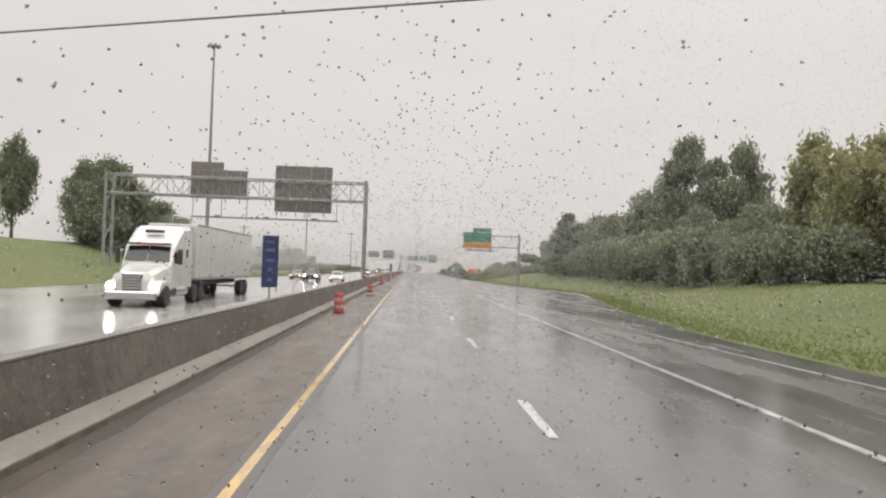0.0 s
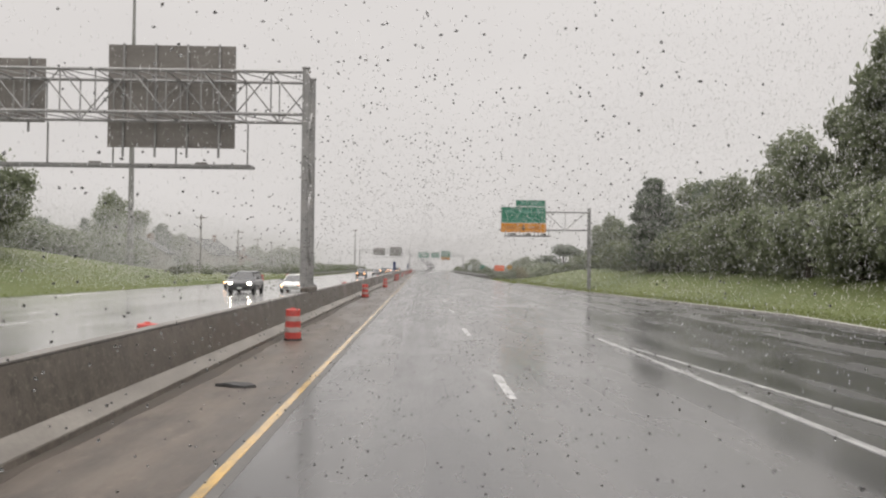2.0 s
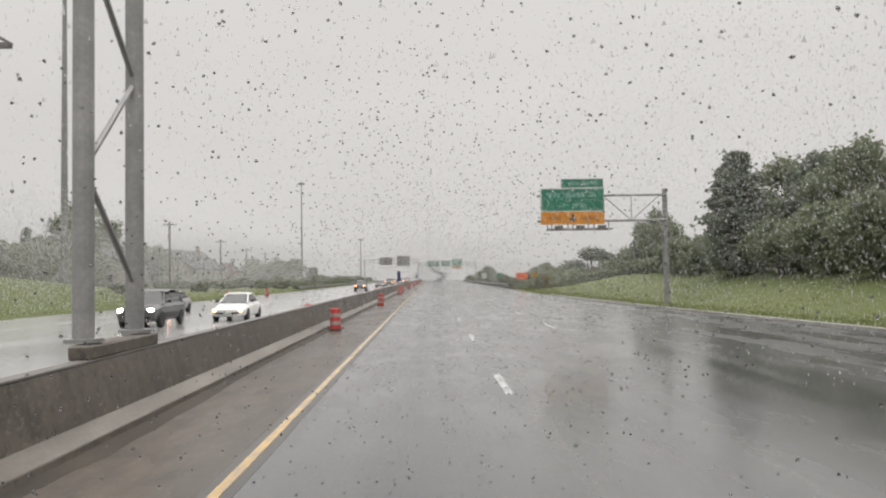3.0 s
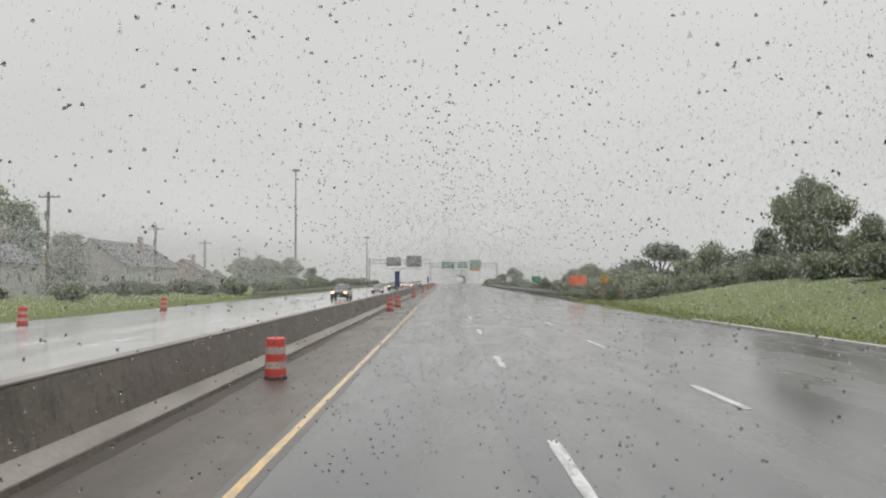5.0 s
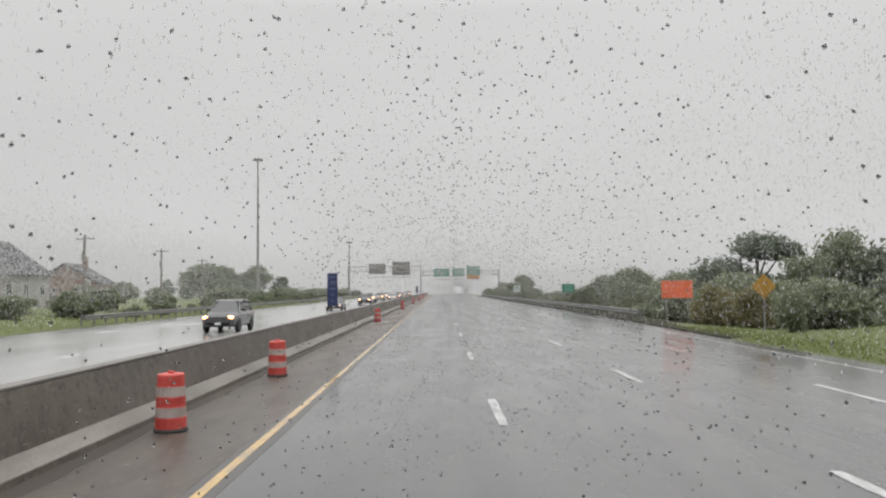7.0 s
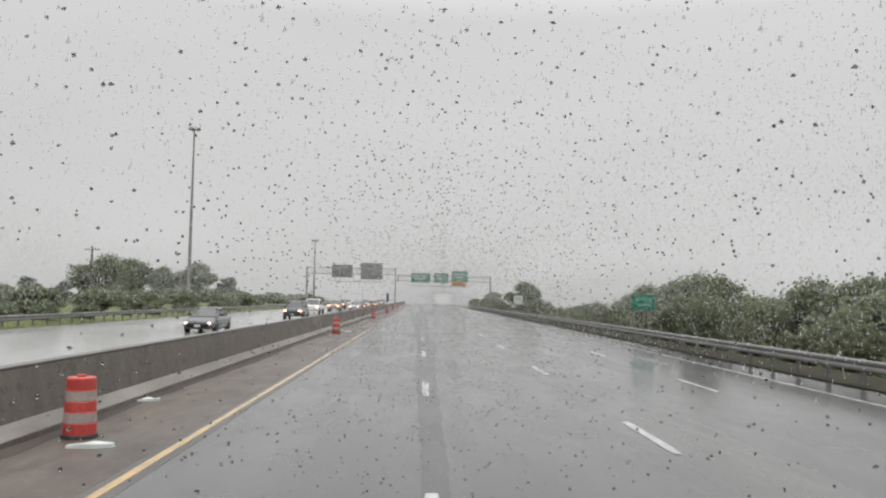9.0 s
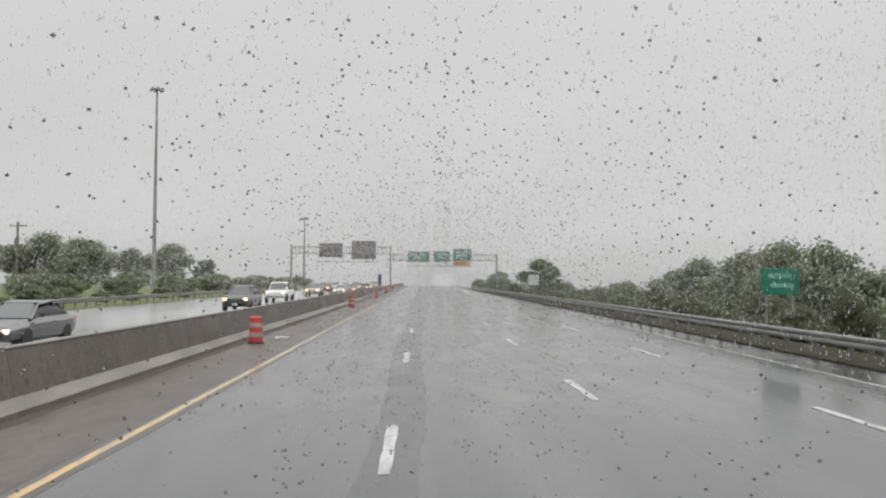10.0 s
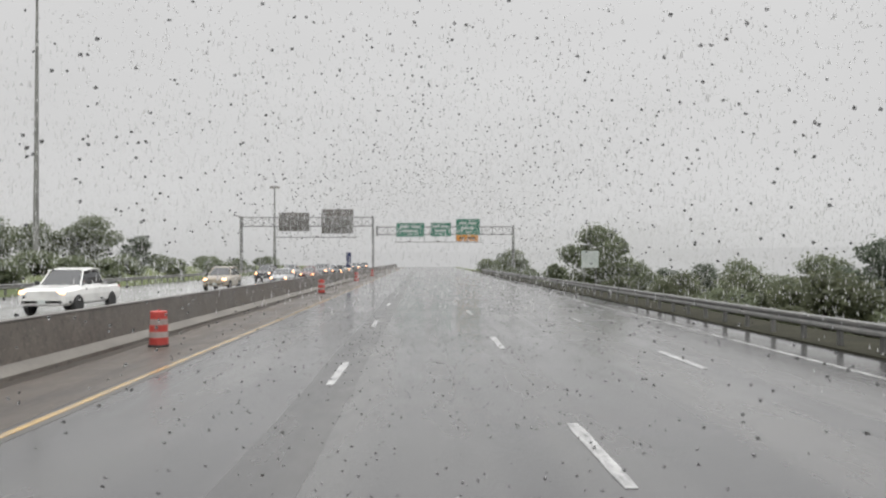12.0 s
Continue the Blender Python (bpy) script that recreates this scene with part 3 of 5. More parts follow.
def exit_cantilever():
    s = thing("cantilever_sign", pose(18.58, 120.4, 0.52), "green exit sign with an orange band on a steel cantilever", "road sign")
    bm = rod(bmesh.new(), (0, 0, -0.6), (0, 0, 7.45), 0.20, 0.17, 16)
    post = part("post", bm, M_STEEL, s)
    part("post_cap", rod(bmesh.new(), (0, 0, 7.45), (0, 0, 7.53), 0.24, 0.20, 16), M_STEEL, post)
    part("base_plate", box(bmesh.new(), (0, 0, -0.50), (0.8, 0.8, 0.08), 0.01), M_STEEL, post)
    for z in (7.10, 5.35):
        part("arm", rod(bmesh.new(), (0, -0.25, z), (-8.92, -0.25, z), 0.085, seg=10), M_STEEL, s)
    for i in range(4):
        x, xn = -0.4 - 2.0 * i, -0.4 - 2.0 * (i + 1)
        a, b = (5.35, 7.10) if i % 2 else (7.10, 5.35)
        part("brace", rod(bmesh.new(), (x, -0.25, a), (xn, -0.25, b), 0.035, seg=6), M_STEEL, s)
        part("strut", rod(bmesh.new(), (xn, -0.25, 5.35), (xn, -0.25, 7.10), 0.03, seg=6), M_STEEL, s)
    main = sign_panel(s, "sign_panel", -8.70, -4.32, 6.0, 7.58, -0.48, M_GREEN, M_SIGNBACK, -1)
    tab = sign_panel(s, "exit_tab", -7.28, -4.36, 7.60, 8.25, -0.48, M_GREEN, M_SIGNBACK, -1, False)
    band = sign_panel(s, "orange_band", -8.70, -4.32, 5.10, 5.98, -0.48, M_ORANGE, M_SIGNBACK, -1)
    yf = -0.507
    for x0, x1, z0, z1, host in ((-8.70, -4.32, 6.0, 7.58, main), (-7.28, -4.36, 7.60, 8.25, tab)):
        bm = bmesh.new()
        for z in (z0 + 0.03, z1 - 0.03):
            box(bm, ((x0 + x1) / 2, yf, z), (x1 - x0 - 0.06, 0.008, 0.035))
        for x in (x0 + 0.03, x1 - 0.03):
            box(bm, (x, yf, (z0 + z1) / 2), (0.035, 0.008, z1 - z0 - 0.06))
        part("border", bm, M_LEGEND, host, "white sign border")
    bars(tab, -7.28, -4.36, 7.60, 8.25, yf, M_BLURRED_LEGEND, ((0.5, 0.26, ((0.17, 0.23), (0.25, 0.31), (0.33, 0.35), (0.37, 0.42), (0.53, 0.59), (0.61, 0.67), (0.69, 0.75), (0.77, 0.83))),), 1)
    bars(main, -8.70, -4.32, 6.0, 7.58, yf, M_BLURRED_LEGEND, ((0.70, 0.30, ((0.12, 0.18), (0.20, 0.245), (0.265, 0.30), (0.40, 0.455), (0.475, 0.49), (0.51, 0.555), (0.575, 0.62), (0.64, 0.675), (0.78, 0.82), (0.84, 0.87))), (0.28, 0.17, ((0.36, 0.39), (0.405, 0.435), (0.50, 0.53), (0.545, 0.575), (0.59, 0.60), (0.615, 0.645), (0.66, 0.70)))), 2)
    bm = bmesh.new()
    box(bm, (-6.51, yf, 5.66), (0.16, 0.012, 0.30), 0.003)
    tip = [bm.verts.new(p) for p in ((-6.78, yf - 0.006, 5.52), (-6.24, yf - 0.006, 5.52), (-6.51, yf - 0.006, 5.24))]
    low = [bm.verts.new((v.co.x, yf + 0.006, v.co.z)) for v in tip]
    bm.faces.new(tip), bm.faces.new(low[::-1])
    for i in range(3):
        bm.faces.new((tip[i], low[i], low[(i + 1) % 3], tip[(i + 1) % 3]))
    part("arrow", bm, M_DARKLEGEND, band, "black downward arrow")
    bars(band, -8.70, -4.32, 5.10, 5.98, yf, speckled("faint_brown_legend", (0.34, 0.13, 0.02), (0.42, 0.17, 0.03), 0.4), ((0.5, 0.26, ((0.13, 0.32), (0.64, 0.88))),), 3)
    catwalk(s, -8.4, -4.0, -0.75, -1.55, 4.72, (-8.3, -6.9, -5.5, -4.1), 5.3)
    return s


exit_cantilever()


def far_gantries():
    g = thing("sign_gantry", pose(0, 394.2, 0), "far galvanised gantry with two sign backs over the oncoming lanes", "sign gantry")
    part("truss", truss(bmesh.new(), -24.5, -2.75, 7.9, 9.35, 0.0, 1.2, 1.8), M_STEEL, g)
    tower(g, -2.75, (0.0, 1.2), 9.5, 1.03)
    tower(g, -24.5, (0.0, 1.2), 9.5, 0.2)
    sign_panel(g, "sign_panel", -11.4, -6.06, 6.7, 10.75, 1.5, M_GREEN, M_SIGNBACK, 1)
    sign_panel(g, "sign_panel", -18.5, -13.4, 7.1, 10.2, 1.5, M_GREEN, M_SIGNBACK, 1)
    catwalk(g, -19.0, -5.6, 1.9, 2.8, 6.1, (-18.8, -13.2, -11.4, -5.8), 7.9)
    h = thing("sign_gantry", pose(0, 396.6, 0), "far truss gantry carrying three green signs, one with an orange band", "sign gantry")
    part("truss", truss(bmesh.new(), -2.2, 20.9, 6.55, 7.85, 0.0, 1.2, 1.8), M_STEEL, h)
    tower(h, 20.9, (0.0, 1.2), 8.0, -1.5)
    part("bracket", box(bmesh.new(), (-2.2, 0.6, 7.2), (0.3, 1.5, 1.7), 0.03), M_STEEL, h)
    yf = -0.29
    for x0, x1, z0, z1 in ((1.1, 5.8, 6.15, 8.5), (6.85, 10.3, 6.2, 8.55), (11.15, 15.15, 6.5, 9.15)):
        p = sign_panel(h, "sign_panel", x0, x1, z0, z1, -0.26, M_GREEN, M_SIGNBACK, -1)
        bars(p, x0, x1, z0, z1, yf, M_LEGEND, ((0.72, 0.32, ((0.12, 0.45), (0.52, 0.86))), (0.42, 0.32, ((0.2, 0.75),)), (0.15, 0.22, ((0.42, 0.58),))), 5)
    o = sign_panel(h, "orange_band", 11.15, 14.9, 5.4, 6.48, -0.26, M_ORANGE, M_SIGNBACK, -1)
    bars(o, 11.15, 14.9, 5.4, 6.48, yf, M_DARKLEGEND, ((0.5, 0.34, ((0.15, 0.4), (0.5, 0.85))),), 6)
    catwalk(h, 0.8, 15.4, -1.4, -0.6, 5.25, (1.1, 5.8, 11.1, 15.2), 6.2)


far_gantries()


# ======== lamp masts, utility poles and cables ========
def high_mast(x, y, h):
    m = thing("high_mast_light", pose(x, y, ground_z(x, y) - 0.1), "very tall tapered steel lighting mast with a ring of lamps", "street lamp", "high masts")
    pole = part("pole", rod(bmesh.new(), (0, 0, 0), (0, 0, h), 0.42, 0.15, 14), M_MAST, m)
    part("base_plate", rod(bmesh.new(), (0, 0, 0), (0, 0, 0.25), 0.75, 0.75, 14), M_MAST, pole)
    bm = bmesh.new()
    bmesh.ops.create_cone(bm, cap_ends=True, segments=18, radius1=0.72, radius2=0.55, depth=0.28, matrix=Matrix.Translation((0, 0, h - 0.4)))
    ring = part("lamp_ring", bm, M_MAST, m)
    for i in range(6):
        a = math.tau * i / 6
        bm = bmesh.new()
        bmesh.ops.create_cone(bm, cap_ends=True, segments=10, radius1=0.36, radius2=0.16, depth=0.55, matrix=Matrix.Translation((1.05 * math.cos(a), 1.05 * math.sin(a), h - 0.45)))
        rod(bm, (0.4 * math.cos(a), 0.4 * math.sin(a), h - 0.3), (1.05 * math.cos(a), 1.05 * math.sin(a), h - 0.2), 0.04, seg=6)
        part("luminaire", bm, M_SIGNBACK, ring)
    return m


high_mast(-37.5, 153.0, 42.6)
high_mast(-46.0, 369.2, 37.8)



def utility_pole(x, y, h, arms=2):
    p = thing("utility_pole", pose(x, y, ground_z(x, y) - 0.1), "weathered wooden utility pole with crossarms", "utility pole", "utility poles")
    part("pole", rod(bmesh.new(), (0, 0, 0), (0, 0, h), 0.20, 0.13, 10), M_WOODPOLE, p)
    for i in range(arms):
        arm = part("crossarm", box(bmesh.new(), (0, 0.16, h - 0.5 - 0.9 * i), (2.2 - 0.5 * i, 0.1, 0.12), 0.01), M_WOODPOLE, p)
        for x1 in (-0.95, -0.4, 0.4, 0.95):
            part("insulator", rod(bmesh.new(), (x1 * (1 - 0.2 * i), 0.16, h - 0.44 - 0.9 * i), (x1 * (1 - 0.2 * i), 0.16, h - 0.24 - 0.9 * i), 0.05, 0.03, 8), M_SIGNBACK, arm)
    bm = bmesh.new()
    rod(bm, (0.0, -0.32, h - 2.9), (0.0, -0.32, h - 2.0), 0.2, 0.2, 12)
    part("transformer", bm, M_SIGNBACK, p)
    return p


POLES = [(-37.8, 189.4, 10.6), (-37.9, 220.0, 9.3), (-39.1, 247.1, 8.6), (-42.0, 282.0, 8.8), (-46.0, 318.0, 8.6)]
for px, py, ph in POLES:
    utility_pole(px, py, ph, 1)


def cable(a, b, sag, radius, name="overhead_cable"):
    bm = bmesh.new()
    a, b = Vector(a), Vector(b)
    side = (b - a).cross(Vector((0, 0, 1))).normalized()
    rings = []
    for i in range(17):
        p = a.lerp(b, i / 16) - Vector((0, 0, sag * 4 * (i / 16) * (1 - i / 16)))
        rings.append([p + radius * (math.cos(math.tau * k / 6) * side + Vector((0, 0, math.sin(math.tau * k / 6)))) for k in range(6)])
    loft(bm, rings)
    ob = new(name, finish(name, bm, M_CABLE))
    return tagged(ob, "thin dark cable strung high across the motorway", "cable")


def crossing_cable():
    """One line across the carriageways, between two poles outside the verges."""
    ends = [(-36.0, 33.3), (36.0, 7.3)]
    tops = []
    for x, y in ends:
        h = 10.62 - ground_z(x, y)
        utility_pole(x, y, h + 0.1, 1)
        tops.append((x + 0.4, y + 0.16, 10.33))
    cable(tops[0], tops[1], 0.12, 0.038)


crossing_cable()


# ======== small roadside signs and markers ========
def mile_marker(y):
    m = thing("mile_marker", pose(-2.78, y, 1.05), "tall narrow blue mile marker on a post on the median barrier", "road sign", "mile markers")
    part("post", box(bmesh.new(), (0, 0.04, 0.95), (0.06, 0.05, 1.9), 0.005), M_STEEL, m)
    part("base_plate", box(bmesh.new(), (0, 0.04, 0.02), (0.18, 0.20, 0.04), 0.008), M_STEEL, m)
    panel = part("panel", box(bmesh.new(), (0, 0, 1.21), (0.52, 0.012, 1.66), 0.004), M_BLUE, m)
    part("backing", box(bmesh.new(), (0, 0.011, 1.21), (0.50, 0.010, 1.62), 0.003), M_SIGNBACK, panel)
    for z, w, h in ((1.84, 0.30, 0.12), (1.57, 0.34, 0.16), (1.24, 0.36, 0.12), (0.94, 0.18, 0.16), (0.63, 0.18, 0.16)):
        part("legend_bar", box(bmesh.new(), (0, -0.009, z), (w * 0.8, 0.006, h * 0.6), 0.002), M_BLUELEGEND, panel)
    return m


for my in (21.8, 193.0, 350.0):
    mile_marker(my)


def barrel_meshes():
    prof = [(0.262, 0.04, 0), (0.262, 0.24, 0), (0.252, 0.25, 1), (0.252, 0.42, 1), (0.247, 0.43, 0), (0.247, 0.59, 0), (0.238, 0.60, 1), (0.238, 0.77, 1), (0.232, 0.78, 0), (0.230, 0.95, 0), (0.222, 0.975, 0), (0.205, 0.985, 0)]
    out = []
    for which, mat in ((0, M_BARREL), (1, M_BARRELWHITE)):
        bm = bmesh.new()
        if which == 0:
            rings = [[(r * math.cos(math.tau * i / 20), r * math.sin(math.tau * i / 20), z) for i in range(20)] for r, z, _ in prof]
            loft(bm, rings)
            box(bm, (0, 0, 1.005), (0.15, 0.04, 0.05), 0.012)
            out.append(finish("barrel_body", bm, mat, False))
        else:
            for z0, z1, r0, r1 in ((0.255, 0.415, 0.256, 0.255), (0.605, 0.765, 0.242, 0.241)):
                bmesh.ops.create_cone(bm, cap_ends=False, segments=20, radius1=r0, radius2=r1, depth=z1 - z0, matrix=Matrix.Translation((0, 0, (z0 + z1) / 2)))
            out.append(finish("reflective_band", bm, mat, False))
    bm = bmesh.new()
    loft(bm, [[(r * math.cos(math.tau * i / 16), r * math.sin(math.tau * i / 16), z) for i in range(16)] for r, z in ((0.285, 0.0), (0.29, 0.025), (0.28, 0.055), (0.262, 0.06))])
    out.append(finish("rubber_base", bm, M_RUBBER))
    return out


BARREL = barrel_meshes()


def traffic_barrel(x, y, turn):
    b = thing("traffic_barrel", pose(x, y, 0.006, 0, 0, turn) @ Matrix.Diagonal((0.92, 0.92, 0.92, 1)), "orange and white striped traffic barrel on a black rubber base", "traffic barrel", "barrels along the median shoulder")
    part("barrel_body", BARREL[0], None, b)
    part("reflective_band", BARREL[1], None, b, "dirty white reflective bands")
    part("rubber_base", BARREL[2], None, b, "black rubber ballast ring")
    return b


for i, (bx, by) in enumerate(((-1.52, 33.4), (-1.62, 65.6), (-1.75, 98.5), (-1.56, 126.2), (-1.62, 164.7), (-1.55, 172.8), (-1.62, 207.8), (-1.55, 244.4), (-1.45, 281.2), (-1.4, 314.5), (-1.5, 345.0), (-1.5, 372.0))):
    traffic_barrel(bx, by, 37 * i)
for i, (bx, by) in enumerate(((-3.75, 59.3), (-3.75, 104.5), (-3.75, 154.2), (-18.6, 148.0), (-18.6, 168.0))):
    traffic_barrel(bx, by, 51 * i)


def work_sign(x, y, z, w, h, turned, label):
    s = thing("work_zone_sign", pose(x, y, ground_z(x, y) if x > 15 else 0.0), label, "road sign")
    z -= s.matrix_world.translation.z
    bm = bmesh.new()
    if turned:
        bmesh.ops.create_cube(bm, size=1, matrix=Matrix.Translation((0, 0, z)) @ Euler((0, radians(45), 0)).to_matrix().to_4x4() @ Matrix.Diagonal((w, 0.012, h, 1)))
    else:
        box(bm, (0, 0, z), (w, 0.012, h), 0.004)
    panel = part("panel", bm, speckled("ochre_warning_sheeting", (0.30, 0.165, 0.028), (0.37, 0.205, 0.036), 0.4) if turned else M_RED_ORANGE, s)
    for dx in ((0,) if turned else (-w * 0.36, w * 0.36)):
        part("post", box(bmesh.new(), (dx, 0.04, z / 2 + 0.1), (0.06, 0.05, z + 0.3), 0.005), M_STEEL, s)
    return s


work_sign(17.95, 203.7, 2.05, 2.0, 1.1, False, "bright orange rectangular work sign behind the guardrail")
work_sign(18.6, 191.4, 2.2, 0.86, 0.86, True, "orange yellow diamond warning sign on a thin post")


def green_guide_sign(x, y, z, w, h):
    s = thing("guide_sign", pose(x, y, ground_z(x, y)), "small green guide sign on two posts among the bushes", "road sign")
    base = s.matrix_world.translation.z
    panel = part("panel", box(bmesh.new(), (0, 0, z - base), (w, 0.02, h), 0.008), M_GREEN, s)
    for dz, a, b in ((0.22, -0.32, 0.30), (-0.16, -0.24, 0.36)):
        part("legend_bar", box(bmesh.new(), ((a + b) / 2 * w, -0.014, z - base + dz * h), ((b - a) * w, 0.008, 0.16 * h), 0.002), M_BLURRED_LEGEND, panel)
    for dx in (-0.35 * w, 0.35 * w):
        part("post", box(bmesh.new(), (dx, 0.05, (z + h / 2 - base) / 2), (0.07, 0.06, z + h / 2 - base), 0.005), M_STEEL, s)


green_guide_sign(18.0, 247.7, 2.2, 1.5, 1.0)


def white_panel_sign():
    s = thing("roadside_panel", pose(19.75, 329.3, ground_z(19.75, 329.3)), "back of a pale grey sign panel on two posts", "road sign")
    base = s.matrix_world.translation.z
    part("panel", box(bmesh.new(), (0, 0, 2.25 - base), (1.5, 0.02, 1.45), 0.01), M_LEGEND, s)
    for dx in (-0.5, 0.5):
        part("post", box(bmesh.new(), (dx, 0.05, (2.9 - base) / 2), (0.08, 0.06, 2.9 - base), 0.005), M_STEEL, s)


white_panel_sign()


def debris(x, y, s, turn, mat, label):
    """A flattened scrap on the shoulder."""
    rnd = random.Random(int(y))
    bm = bmesh.new()
    top = [bm.verts.new((s * math.cos(a) * rnd.uniform(0.6, 1.0), 0.45 * s * math.sin(a) * rnd.uniform(0.6, 1.0), 0.03 + rnd.uniform(0, 0.04))) for a in [math.tau * i / 9 for i in range(9)]]
    low = [bm.verts.new((v.co.x * 1.05, v.co.y * 1.05, 0)) for v in top]
    bm.faces.new(top)
    for i in range(9):
        bm.faces.new((top[i], low[i], low[(i + 1) % 9], top[(i + 1) % 9]))
    ob = new("road_debris", finish("road_debris", bm, mat))
    ob.matrix_world = pose(x, y, 0.007, 0, 0, turn)
    return tagged(ob, label, "debris", "scraps on the shoulder")


debris(-1.15, 207.0, 0.42, 10, M_LEGEND, "pale flattened scrap lying on the wet shoulder")
debris(-2.0, 212.1, 0.3, 40, M_LEGEND, "pale flattened scrap lying on the wet shoulder")
debris(-1.2, 56.4, 0.40, -15, M_RUBBER, "black strip of tyre rubber on the wet shoulder")
debris(-1.1, 246.8, 0.3, 25, M_LEGEND, "pale flattened scrap lying on the wet shoulder")
debris(-1.9, 99.7, 0.5, 15, M_RUBBER, "black strip of tyre rubber on the wet shoulder")


# ======== vehicles on the oncoming carriageway (fronts face the camera, -y) ========
def wheel_meshes(r, w):
    bm = bmesh.new()
    prof = [(r * 0.62, -w / 2), (r * 0.93, -w / 2), (r, -w * 0.35), (r, w * 0.35), (r * 0.93, w / 2), (r * 0.62, w / 2)]
    loft(bm, [[(x, q * math.cos(math.tau * i / 18), q * math.sin(math.tau * i / 18)) for i in range(18)] for q, x in prof])
    tyre = finish("tyre", bm, M_RUBBER)
    bm = bmesh.new()
    bmesh.ops.create_cone(bm, cap_ends=True, segments=14, radius1=r * 0.6, radius2=r * 0.6, depth=w * 0.8, matrix=Euler((0, radians(90), 0)).to_matrix().to_4x4())
    for i in range(5):
        a = math.tau * i / 5
        box(bm, (0, 0.3 * r * math.cos(a), 0.3 * r * math.sin(a)), (w * 0.9, 0.1 * r, 0.1 * r))
    return tyre, finish("rim", bm, M_STEEL)


def wheels(root, spots, r, w):
    tyre, rim = wheel_meshes(r, w)
    for x, y in spots:
        t = part("tyre", tyre, None, root)
        t.location = (x, y, r)
        part("rim", rim, None, t)


def ring(y, hw, z0, z1, tuck=0.0, n=3):
    """A rounded body section across the vehicle."""
    c = min(0.18, (z1 - z0) * 0.3, hw * 0.3)
    pts = [(-hw + tuck + c, z1), (hw - tuck - c, z1), (hw - tuck * 0.5, z1 - c), (hw, (z0 + z1) / 2), (hw - 0.03, z0 + c * 0.6), (hw - c, z0), (-hw + c, z0), (-hw + 0.03, z0 + c * 0.6), (-hw, (z0 + z1) / 2), (-hw + tuck * 0.5, z1 - c)]
    return [(x, y, z) for x, z in pts]


CAR_SHAPES = {
    # body stations (y, half width, low, high), cabin stations (y, half width, low, high), wheel radius, axles
    "sedan": ([(-2.35, 0.62, 0.38, 0.62), (-2.25, 0.80, 0.26, 0.72), (-1.6, 0.90, 0.20, 0.84), (-0.7, 0.91, 0.20, 0.93), (1.2, 0.91, 0.20, 0.95), (1.9, 0.89, 0.24, 0.98), (2.3, 0.80, 0.30, 0.96), (2.4, 0.68, 0.42, 0.86)],
              [(-0.95, 0.78, 0.86, 0.93), (-0.15, 0.70, 0.86, 1.38), (0.5, 0.69, 0.86, 1.45), (1.1, 0.68, 0.86, 1.40), (1.95, 0.70, 0.86, 0.99)], 0.33, (-1.42, 1.38)),
    "suv": ([(-2.35, 0.70, 0.42, 0.85), (-2.25, 0.86, 0.32, 0.98), (-1.5, 0.94, 0.28, 1.08), (-0.8, 0.95, 0.28, 1.12), (1.9, 0.95, 0.28, 1.14), (2.25, 0.90, 0.34, 1.14), (2.35, 0.80, 0.45, 1.05)],
            [(-1.0, 0.84, 1.0, 1.10), (-0.35, 0.76, 1.0, 1.66), (0.4, 0.75, 1.0, 1.75), (1.8, 0.73, 1.0, 1.72), (2.28, 0.78, 1.0, 1.16)], 0.38, (-1.45, 1.42)),
    "pickup": ([(-2.85, 0.78, 0.50, 1.00), (-2.75, 0.93, 0.42, 1.12), (-1.6, 0.99, 0.40, 1.20), (-1.0, 1.0, 0.40, 1.22), (2.7, 1.0, 0.42, 1.22), (2.9, 0.96, 0.48, 1.20)],
               [(-1.25, 0.86, 1.1, 1.20), (-0.6, 0.79, 1.1, 1.82), (0.2, 0.78, 1.1, 1.90), (0.95, 0.78, 1.1, 1.86), (1.25, 0.84, 1.1, 1.22)], 0.42, (-1.75, 1.75)),
}


